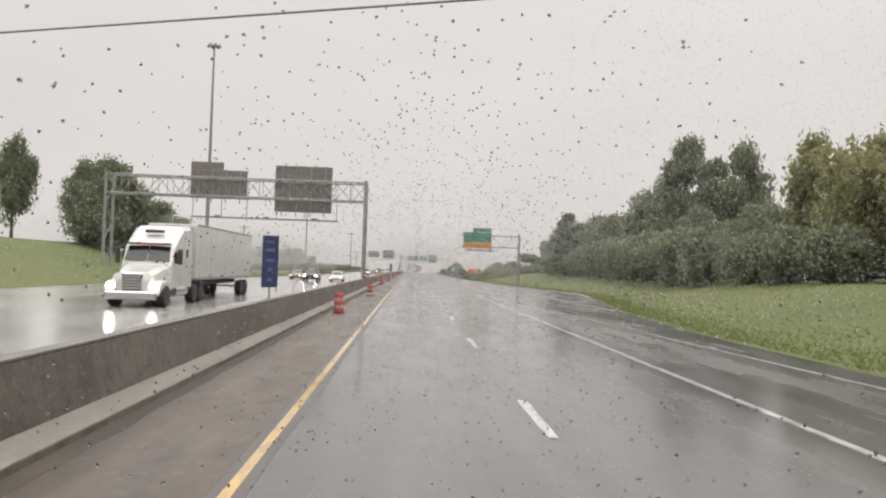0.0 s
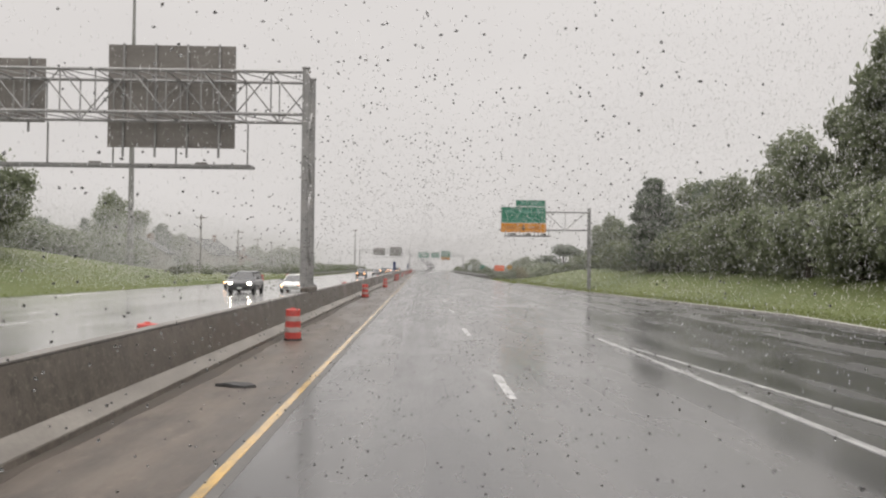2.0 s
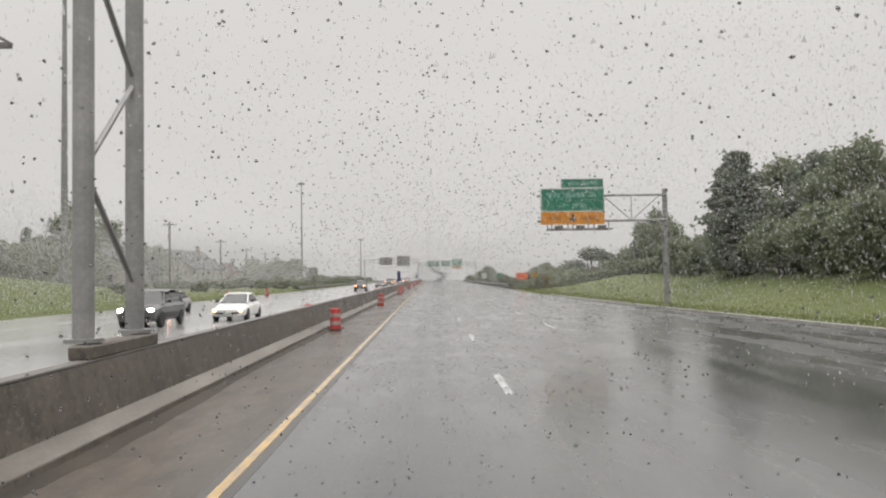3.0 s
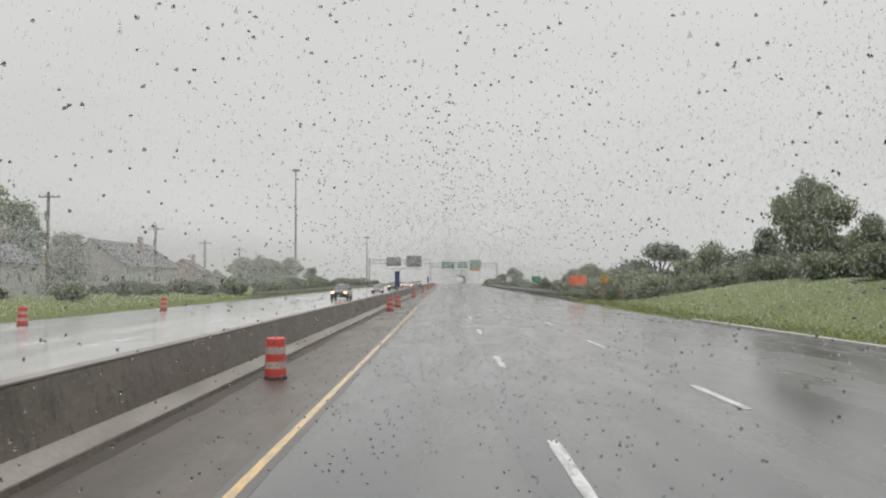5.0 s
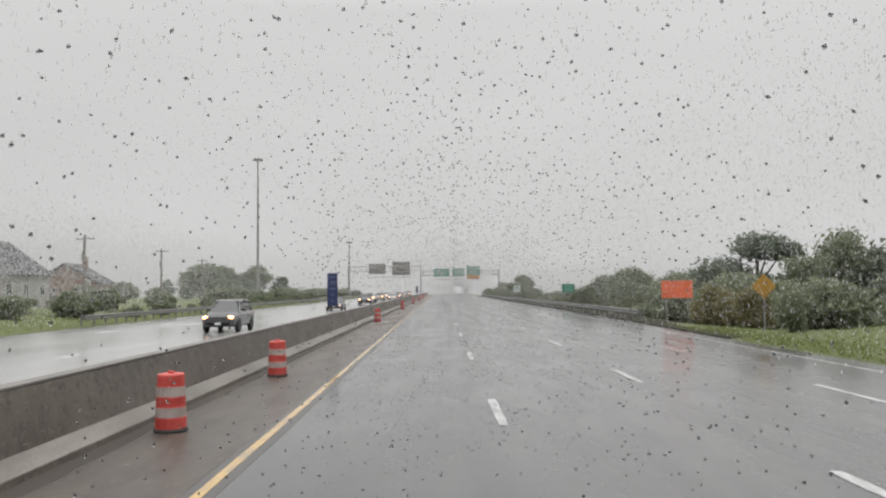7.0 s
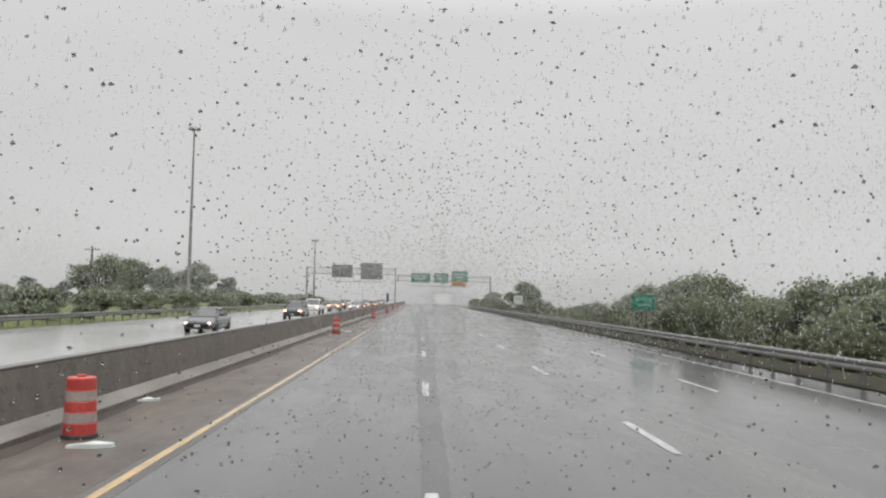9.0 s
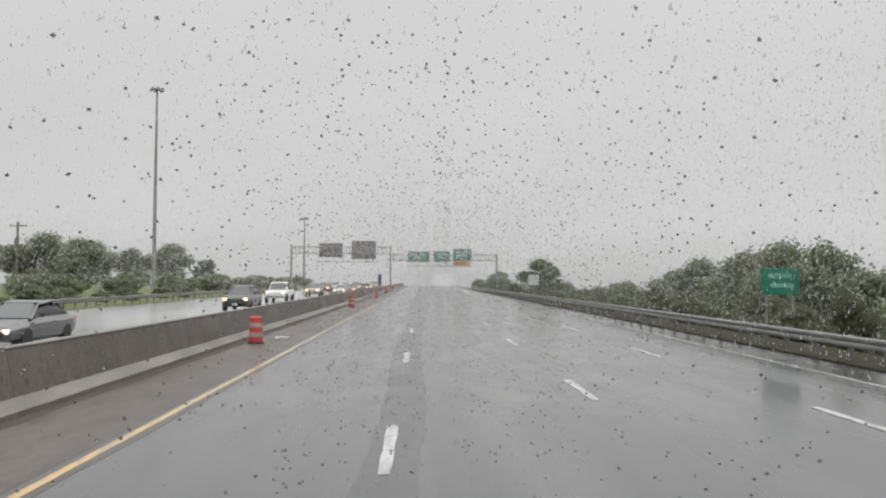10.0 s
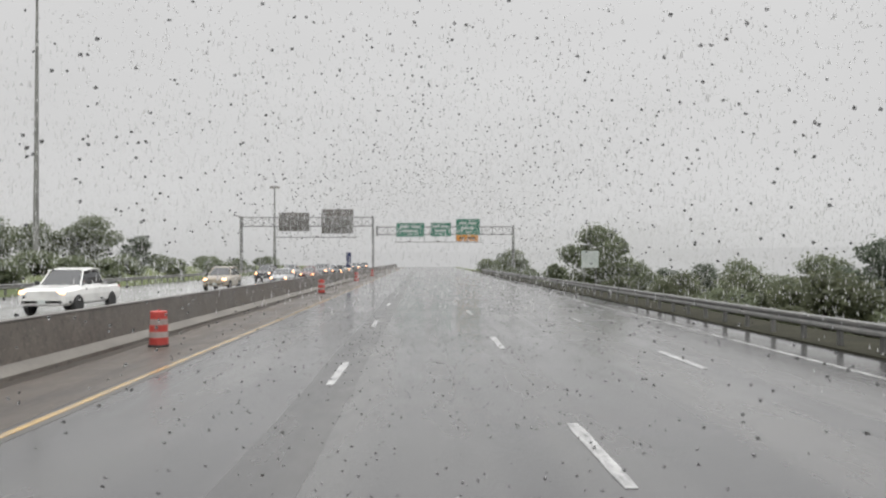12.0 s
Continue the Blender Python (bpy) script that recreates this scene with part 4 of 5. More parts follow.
def car(kind, x, y, paint, lamp, label, category="car", group="oncoming cars"):
    body, cabin, r, axles = CAR_SHAPES[kind]
    c = thing(kind if kind != "pickup" else "pickup_truck", pose(x, y, 0.003), label, category, group)
    shell = part("body", loft(bmesh.new(), [ring(*s, tuck=0.06) for s in body]), paint, c)
    glass = part("cabin_glass", loft(bmesh.new(), [ring(*s, tuck=0.10) for s in cabin]), M_GLASS, c, "dark wet window glass")
    bm = bmesh.new()
    top = [s for s in cabin[1:-1]]
    loft(bm, [[(px * 1.01, py, pz + 0.012) for px, py, pz in ring(s[0], s[1], s[3] - 0.07, s[3], tuck=0.10)] for s in top])
    part("roof", bm, paint, c)
    for i, (ya, yb) in enumerate(((cabin[0], cabin[1]), (cabin[2], cabin[2]), (cabin[-1], cabin[-2]))):
        for sx in (-1, 1):
            bm = rod(bmesh.new(), (sx * (ya[1] - 0.02), ya[0], ya[2] + 0.02 if ya is not yb else ya[2]), (sx * (yb[1] - 0.10), yb[0], yb[3] - 0.03), 0.035, seg=6)
            part("pillar", bm, paint, c)
    f, hw = body[1], body[1][1]
    zl = f[3] - 0.16
    for sx in (-1, 1):
        bm = box(bmesh.new(), (sx * (hw - 0.20), f[0] - 0.01, zl), (0.30, 0.16, 0.15), 0.03)
        part("headlight", bm, lamp, shell, "lit headlight")
        part("door_mirror", box(bmesh.new(), (sx * (hw + 0.14), cabin[0][0] + 0.35, cabin[0][3] + 0.10), (0.20, 0.10, 0.15), 0.03), M_TRIM, shell)
        part("tail_light", box(bmesh.new(), (sx * (body[-2][1] - 0.16), body[-2][0] + 0.03, body[-2][3] - 0.2), (0.26, 0.12, 0.16), 0.02), M_REDLENS, shell)
        for z in (0.0,):
            part("door_handle", box(bmesh.new(), (sx * (body[3][1] + 0.005), 0.35, body[3][3] - 0.16), (0.03, 0.16, 0.03), 0.005), M_TRIM, shell)
    part("grille", box(bmesh.new(), (0, f[0] - 0.045, zl - 0.04), (hw * 0.9, 0.06, 0.20), 0.02), M_TRIM, shell)
    part("bumper", box(bmesh.new(), (0, f[0] - 0.05, f[2] + 0.16), (hw * 1.7, 0.10, 0.16), 0.03), paint if kind != "pickup" else M_CHROME, shell)
    part("number_plate", box(bmesh.new(), (0, f[0] - 0.105, f[2] + 0.17), (0.32, 0.01, 0.14), 0.003), M_LEGEND, shell)
    wheels(c, [(sx * (hw + 0.0), a) for sx in (-1, 1) for a in axles], r, 0.22)
    if kind == "pickup":
        bm = bmesh.new()
        box(bm, (0, 2.05, 1.225), (1.7, 1.45, 0.02))
        part("bed", bm, M_TRIM, c, "dark open load bed")
    return c


P_WHITE = car_paint("white_car_paint", (0.62, 0.62, 0.60))
P_GREY = car_paint("grey_car_paint", (0.14, 0.145, 0.15))
P_SILVER = car_paint("silver_car_paint", (0.36, 0.37, 0.38))
P_DARK = car_paint("dark_car_paint", (0.035, 0.037, 0.04))
P_MAROON = car_paint("maroon_car_paint", (0.11, 0.03, 0.028))
P_TRUCK = car_paint("rain_streaked_white_paint", (0.44, 0.44, 0.43))
P_TAN = car_paint("tan_car_paint", (0.30, 0.26, 0.20))


def semi_truck(x, y):
    """A long-nose tractor with a box trailer; y is the front bumper."""
    t = thing("semi_truck", pose(x, y, 0.003), "white long-nose semi truck with a plain white box trailer, headlights on", "truck")
    cab = [(0.1, 0.75, 0.75, 1.35), (0.25, 0.95, 0.62, 1.62), (1.3, 1.02, 0.62, 1.86), (1.9, 1.08, 0.62, 1.95), (1.95, 1.12, 0.62, 2.0)]
    hood = part("hood", loft(bmesh.new(), [ring(*s, tuck=0.14) for s in cab]), P_TRUCK, t)
    body = [(1.95, 1.15, 0.75, 2.05), (2.05, 1.20, 0.75, 2.10), (2.55, 1.22, 0.75, 2.95), (3.1, 1.23, 0.75, 3.35), (3.9, 1.24, 0.75, 3.85), (5.4, 1.24, 0.75, 3.95), (5.5, 1.22, 0.78, 3.9)]
    sleeper = part("sleeper_cab", loft(bmesh.new(), [ring(*s, tuck=0.10) for s in body]), P_TRUCK, t)
    bm = bmesh.new()
    for sx in (-1, 1):
        v = [bm.verts.new(p) for p in ((sx * 0.03, 2.02, 2.14), (sx * 1.06, 2.02, 2.12), (sx * 0.98, 2.42, 2.82), (sx * 0.03, 2.40, 2.86))]
        w = [bm.verts.new((q.co.x, q.co.y + 0.05, q.co.z)) for q in v]
        bm.faces.new(v), bm.faces.new(w[::-1])
        for i in range(4):
            bm.faces.new((v[i], w[i], w[(i + 1) % 4], v[(i + 1) % 4]))
    part("windshield", bm, M_GLASS, sleeper, "dark split windshield")
    part("sun_visor", box(bmesh.new(), (0, 2.28, 2.95), (2.1, 0.35, 0.10), 0.02), P_DARK, sleeper)
    part("marker_lamps", box(bmesh.new(), (0, 2.42, 3.04), (1.2, 0.06, 0.05), 0.01), M_MARKER, sleeper, "lit amber red roof marker lamps")
    part("roof_intake", box(bmesh.new(), (0, 3.12, 3.58), (0.9, 0.25, 0.16), 0.03), M_TRIM, sleeper)
    part("grille", box(bmesh.new(), (0, 0.13, 1.15), (0.95, 0.10, 0.85), 0.05), M_CHROME, hood)
    for i in range(6):
        part("grille_slat", box(bmesh.new(), (0, 0.07, 0.82 + 0.13 * i), (0.85, 0.03, 0.05), 0.01), M_TRIM, hood)
    part("bumper", box(bmesh.new(), (0, 0.0, 0.55), (2.3, 0.25, 0.38), 0.06), M_CHROME, t)
    for sx in (-1, 1):
        part("fender", loft(bmesh.new(), [ring(ya, 0.28, z0, z1) for ya, z0, z1 in ((0.2, 0.55, 1.0), (0.5, 0.75, 1.22), (1.3, 0.95, 1.26), (1.9, 0.6, 1.1))]), P_TRUCK, hood).location = (sx * 0.95, 0, 0)
        part("headlight", box(bmesh.new(), (sx * 0.95, 0.18, 0.98), (0.34, 0.16, 0.22), 0.04), M_HEAD, hood, "lit headlight")
        part("side_mirror", box(bmesh.new(), (sx * 1.48, 2.35, 2.35), (0.22, 0.14, 0.75), 0.04), M_TRIM, sleeper)
        part("mirror_arm", rod(bmesh.new(), (sx * 1.15, 2.4, 2.6), (sx * 1.48, 2.35, 2.6), 0.025, seg=6), M_CHROME, sleeper)
        part("side_window", box(bmesh.new(), (sx * 1.225, 2.75, 2.35), (0.03, 0.7, 0.65), 0.01), M_GLASS, sleeper)
        part("sleeper_window", box(bmesh.new(), (sx * 1.245, 4.4, 2.55), (0.02, 0.35, 0.4), 0.01), M_GLASS, sleeper)
        part("exhaust_stack", rod(bmesh.new(), (sx * 1.05, 5.7, 0.9), (sx * 1.05, 5.7, 3.9), 0.08, seg=10), M_CHROME, t)
        part("fuel_tank", rod(bmesh.new(), (sx * 0.98, 2.6, 0.72), (sx * 0.98, 4.6, 0.72), 0.32, seg=14), M_CHROME, t)
    bm = bmesh.new()
    box(bm, (0, 13.4, 2.68), (2.59, 14.6, 2.85), 0.04)
    trailer = part("trailer_box", bm, P_TRUCK, t, "plain white trailer side streaked by rain")
    for i in range(13):
        for sx in (-1, 1):
            part("side_rib", box(bmesh.new(), (sx * 1.299, 6.8 + 1.1 * i, 2.68), (0.012, 0.04, 2.75)), P_TRUCK, trailer)
    for sx in (-1, 1):
        part("top_rail", box(bmesh.new(), (sx * 1.28, 13.4, 4.08), (0.08, 14.6, 0.08), 0.01), M_STEEL, trailer)
        part("bottom_rail", box(bmesh.new(), (sx * 1.28, 13.4, 1.26), (0.08, 14.6, 0.14), 0.01), M_STEEL, trailer)
        part("landing_leg", box(bmesh.new(), (sx * 0.9, 8.6, 0.75), (0.14, 0.14, 0.95), 0.01), M_STEEL, trailer)
    part("chassis", box(bmesh.new(), (0, 10.0, 0.95), (0.9, 19.0, 0.25), 0.02), M_TRIM, t)
    part("rear_bumper", box(bmesh.new(), (0, 20.6, 0.55), (2.3, 0.12, 0.12), 0.01), M_STEEL, trailer)
    wheels(t, [(sx * 1.08, yy) for sx in (-1, 1) for yy in (1.15,)] + [(sx * 1.05, yy) for sx in (-1, 1) for yy in (6.1, 7.4, 18.0, 19.3)], 0.51, 0.42)
    return t


semi_truck(-10.75, 32.5)
car("suv", -11.2, 104.0, P_DARK, M_HEAD, "dark sports utility vehicle with bright headlights on the wet road")
car("sedan", -15.2, 119.0, P_GREY, M_HEADWARM, "grey sedan with warm headlights on the wet road")
car("sedan", -8.3, 109.0, P_WHITE, M_HEADWARM, "white sedan with warm headlights beside the median barrier")
car("suv", -9.2, 197.5, P_DARK, M_HEADWARM, "dark sports utility vehicle with headlights on")
car("sedan", -9.0, 243.5, P_DARK, M_DULLLAMP, "dark grey sedan in spray beside the median barrier")
car("suv", -8.4, 273.5, P_DARK, M_HEADWARM, "dark grey sports utility vehicle with headlights on")
car("pickup", -9.6, 295.2, P_WHITE, M_HEADWARM, "white pickup truck with amber headlights on", "pickup truck")
for i, (cx, cy, kind, pt, lm) in enumerate(((-9.8, 322, "suv", P_TAN, M_HEADWARM), (-8.0, 338, "sedan", P_SILVER, M_HEADWARM), (-11.6, 349, "suv", P_DARK, M_HEADWARM), (-8.2, 358, "sedan", P_MAROON, M_HEADWARM), (-8.6, 374, "suv", P_GREY, M_HEADWARM), (-11.9, 388, "sedan", P_GREY, M_HEADWARM), (-8.4, 408, "sedan", P_TAN, M_HEADWARM), (-11.8, 366, "suv", P_SILVER, M_HEADWARM), (-8.1, 391, "sedan", P_DARK, M_HEADWARM), (-11.6, 418, "sedan", P_SILVER, M_HEADWARM), (-8.4, 430, "suv", P_GREY, M_HEADWARM), (-9.0, 462, "suv", P_DARK, M_HEADWARM))):
    car(kind, cx, cy, pt, lm, {"suv": "distant sports utility vehicle with warm headlights in the rain", "sedan": "distant sedan with warm headlights in the rain"}[kind], group="queue of distant cars")


# ======== houses beyond the oncoming carriageway ========
def house(x, y, w, d, wall_h, ridge, turn, wall_mat, label):
    z = ground_z(x, y) - 0.2
    h = thing("house", pose(x, y, z, 0, 0, turn), label, "house", "houses beside the motorway")
    bm = bmesh.new()
    prof = [(-w / 2, 0), (w / 2, 0), (w / 2, wall_h), (0, ridge - 0.15), (-w / 2, wall_h)]
    part("house_wall", extrude_y(bm, prof, -d / 2, d / 2), wall_mat, h)
    for sx in (-1, 1):
        bm = bmesh.new()
        a, b = Vector((sx * (w / 2 + 0.45), 0, wall_h - 0.28)), Vector((0, 0, ridge))
        n = (b - a).cross(Vector((0, 1, 0))).normalized() * 0.09
        rings = [[a + Vector((0, yy, 0)), b + Vector((0, yy, 0)), b + Vector((0, yy, 0.18)), a + Vector((0, yy, 0.18))] for yy in (-d / 2 - 0.4, d / 2 + 0.4)]
        loft(bm, rings)
        part("roof_slope", bm, M_ROOF, h, "grey shingle roof slope")
    chimney = part("chimney", box(bmesh.new(), (w * 0.12, d * 0.2, ridge + 0.3), (0.7, 0.7, 1.6), 0.02), M_BRICK, h)
    part("chimney_cap", box(bmesh.new(), (w * 0.12, d * 0.2, ridge + 1.12), (0.85, 0.85, 0.10), 0.01), M_KERB, chimney)
    n = max(2, int(d / 3.2))
    for i in range(n):
        yy = -d / 2 + d * (i + 0.5) / n
        for sx in (1, -1):
            win = part("window", box(bmesh.new(), (sx * (w / 2 + 0.01), yy, wall_h * 0.55), (0.04, 1.0, 1.2), 0.005), M_GLASS, h)
            bm = bmesh.new()
            for dz in (-0.64, 0.64):
                box(bm, (sx * (w / 2 + 0.03), yy, wall_h * 0.55 + dz), (0.06, 1.16, 0.08))
            for dy in (-0.54, 0.0, 0.54):
                box(bm, (sx * (w / 2 + 0.03), yy + dy, wall_h * 0.55), (0.06, 0.07, 1.2))
            part("window_frame", bm, M_LEGEND, win, "white window frame")
    for i in (-1, 1):
        part("gable_window", box(bmesh.new(), (i * w * 0.22, -d / 2 - 0.01, wall_h * 0.55), (1.0, 0.04, 1.2), 0.005), M_GLASS, h)
    return h


house(-53, 203, 11, 14, 4.0, 7.0, 8, M_SIDING, "pale sided house with a grey roof behind the bank")
house(-51, 241, 11, 20, 4.1, 8.0, -4, M_SIDING, "long pale sided house with a grey roof")
house(-47, 262, 8, 7, 3.2, 5.6, 6, M_BRICK, "small brown brick house with a grey roof")
house(-60, 222, 10, 12, 4.0, 7.5, 0, M_BRICK, "brown brick house with a grey roof among trees")


# ======== trees ========
def crown_mesh(name, seed, height, radius, base, blobs, leaves, size, material, pointed=0.0, flat=0.75):
    """A crown of many small bent leaf clumps gathered round uneven boughs."""
    rng = np.random.default_rng(seed)
    cz, half = (height + base) / 2, (height - base) / 2
    centres = []
    while len(centres) < blobs:
        p = rng.uniform(-1, 1, 3)
        if np.dot(p, p) > 1:
            continue
        r = np.linalg.norm(p)
        p = p / max(r, 1e-6) * (r ** 0.55)
        taper = 1.0 - pointed * (p[2] + 1) / 2
        centres.append((p[0] * radius * 0.80 * taper, p[1] * radius * 0.80 * taper, cz + p[2] * half * 0.84, taper))
    verts = []
    for bx, by, bz, taper in centres:
        br = radius * rng.uniform(0.20, 0.44) * (0.45 + 0.55 * taper)
        n = int(leaves / blobs * rng.uniform(0.7, 1.3))
        d = rng.normal(size=(n, 3))
        d /= np.linalg.norm(d, axis=1)[:, None]
        rad = br * np.where(rng.uniform(0, 1, n) < 0.30, rng.uniform(0.9, 1.45, n), rng.uniform(0.25, 1.0, n) ** 0.5)
        p = d * rad[:, None] * np.array([1, 1, flat]) + np.array([bx, by, bz])
        u = rng.normal(size=(n, 3))
        u -= (u * d).sum(1)[:, None] * d * 0.6
        u /= np.linalg.norm(u, axis=1)[:, None]
        w = np.cross(d + rng.normal(scale=0.6, size=(n, 3)), u)
        w /= np.linalg.norm(w, axis=1)[:, None] + 1e-9
        s = size * rng.uniform(0.6, 1.35, n)[:, None]
        verts.append(np.stack([p - u * s, p + u * s * 0.7 + w * s * 0.62 + d * s * 0.12, p + u * s * 0.7 - w * s * 0.62 - d * s * 0.12], 1).reshape(-1, 3))
    v = np.concatenate(verts)
    faces = [(3 * i, 3 * i + 1, 3 * i + 2) for i in range(len(v) // 3)]
    low, high = np.percentile(v[:, 2], 0.3), np.percentile(v[:, 2], 99.7)
    v[:, 2] = base + (v[:, 2] - low) * (height - base) / (high - low)
    v[:, :2] *= radius / np.percentile(np.hypot(v[:, 0], v[:, 1]), 98.5)
    me = bpy.data.meshes.new(name)
    me.from_pydata(v.tolist(), [], faces)
    me.materials.append(material)
    return me, centres


def trunk_mesh(seed, height, r, centres):
    rnd = random.Random(seed)
    bm = bmesh.new()
    pts = [Vector((0, 0, -0.3))]
    for i in range(1, 6):
        pts.append(Vector((rnd.uniform(-0.15, 0.15) * i * 0.5, rnd.uniform(-0.15, 0.15) * i * 0.5, height * 0.8 * i / 5)))
    for i, (a, b) in enumerate(zip(pts, pts[1:])):
        rod(bm, a, b, r * (1.15 if i == 0 else 1 - 0.17 * i), r * (1 - 0.17 * (i + 1)), 8)
    for bx, by, bz, _ in centres[:14]:
        start = pts[1].lerp(pts[-1], min(0.9, max(0.05, bz / height - 0.35)))
        mid = start.lerp(Vector((bx, by, bz)), 0.5) + Vector((0, 0, -0.15))
        rod(bm, start, mid, r * 0.34, r * 0.2, 6)
        rod(bm, mid, Vector((bx, by, bz)), r * 0.2, r * 0.06, 6)
    return finish("trunk", bm, M_BARK)


KINDS = {
    # height, radius, crown base, blobs, leaves, size, material, pointed, label
    "oak": (10.0, 4.6, 1.4, 30, 8800, 0.235, M_LEAF, 0.15, "broad dark green deciduous tree in the rain"),
    "maple": (10.0, 3.6, 1.1, 34, 8600, 0.225, M_LEAF_DARK, 0.35, "upright dark green deciduous tree in the rain"),
    "lime": (10.0, 3.6, 1.1, 34, 9600, 0.225, M_LEAF, 0.3, "upright green deciduous tree with billowing boughs"),
    "birch": (10.0, 3.9, 2.0, 26, 6500, 0.24, M_LEAF_FRESH, 0.15, "light olive green tree with gaps in its crown"),
    "parkland": (10.0, 4.0, 4.2, 8, 8000, 0.25, M_LEAF_DARK, 0.0, "lumpy open tree with sky under its raised crown"),
    "backwood": (10.0, 4.6, 1.0, 48, 4600, 0.36, M_LEAF_DARK, 0.2, "dim dark green tree in the depth of the belt"),
    "thicket": (4.0, 2.5, 0.0, 36, 3000, 0.235, M_LEAF, 0.1, "dull green thicket in the rain"),
    "ochre_bush": (4.0, 2.4, 0.0, 36, 4200, 0.17, M_LEAF_OCHRE, 0.15, "yellowish olive bush beside the guardrail"),
    "conifer": (10.0, 2.6, 0.6, 60, 8000, 0.20, M_LEAF_DARK, 0.92, "pointed dark conifer among the trees"),
    "bush": (4.0, 2.6, 0.0, 36, 5000, 0.175, M_LEAF, 0.1, "dense dark green roadside bush"),
    "scrub": (4.0, 2.4, 0.0, 30, 5400, 0.145, M_LEAF_LIGHT, 0.2, "dense fresh green roadside scrub"),
}
STOCK = {}
BUSHES = ("bush", "scrub", "thicket", "ochre_bush")


def tree(kind, x, y, h, turn=0.0, wide=1.0, variant=0):
    """One tree of a kind at its height; alike trees share their meshes."""
    H, R, base, blobs, leaves, size, mat, pointed, label = KINDS[kind]
    key = (kind, variant)
    if key not in STOCK:
        seed = sum(map(ord, kind)) + 17 * variant
        crown, centres = crown_mesh("crown", seed, H, R, base, blobs, leaves, size, mat, pointed)
        STOCK[key] = (crown, trunk_mesh(seed, H, 0.05 * H if kind in BUSHES else 0.032 * H, centres))
    crown, trunk = STOCK[key]
    s = h / H
    t = thing(("bush" if kind in BUSHES else "conifer_tree" if kind == "conifer" else "tree"), pose(x, y, ground_z(x, y) - 0.1, 0, 0, turn) @ Matrix.Diagonal((s * wide, s * wide, s, 1)),
              label, "bush" if kind in BUSHES else "tree", "tree belt")
    part("crown", crown, None, t)
    part("trunk", trunk, None, t)
    return t


def plant(rows):
    """Rows of kind, x, y, absolute height of the top, width factor."""
    for i, (kind, x, y, top, wide) in enumerate(rows):
        tree(kind, x, y, top - ground_z(x, y), 67 * i % 360, wide, i % 2)


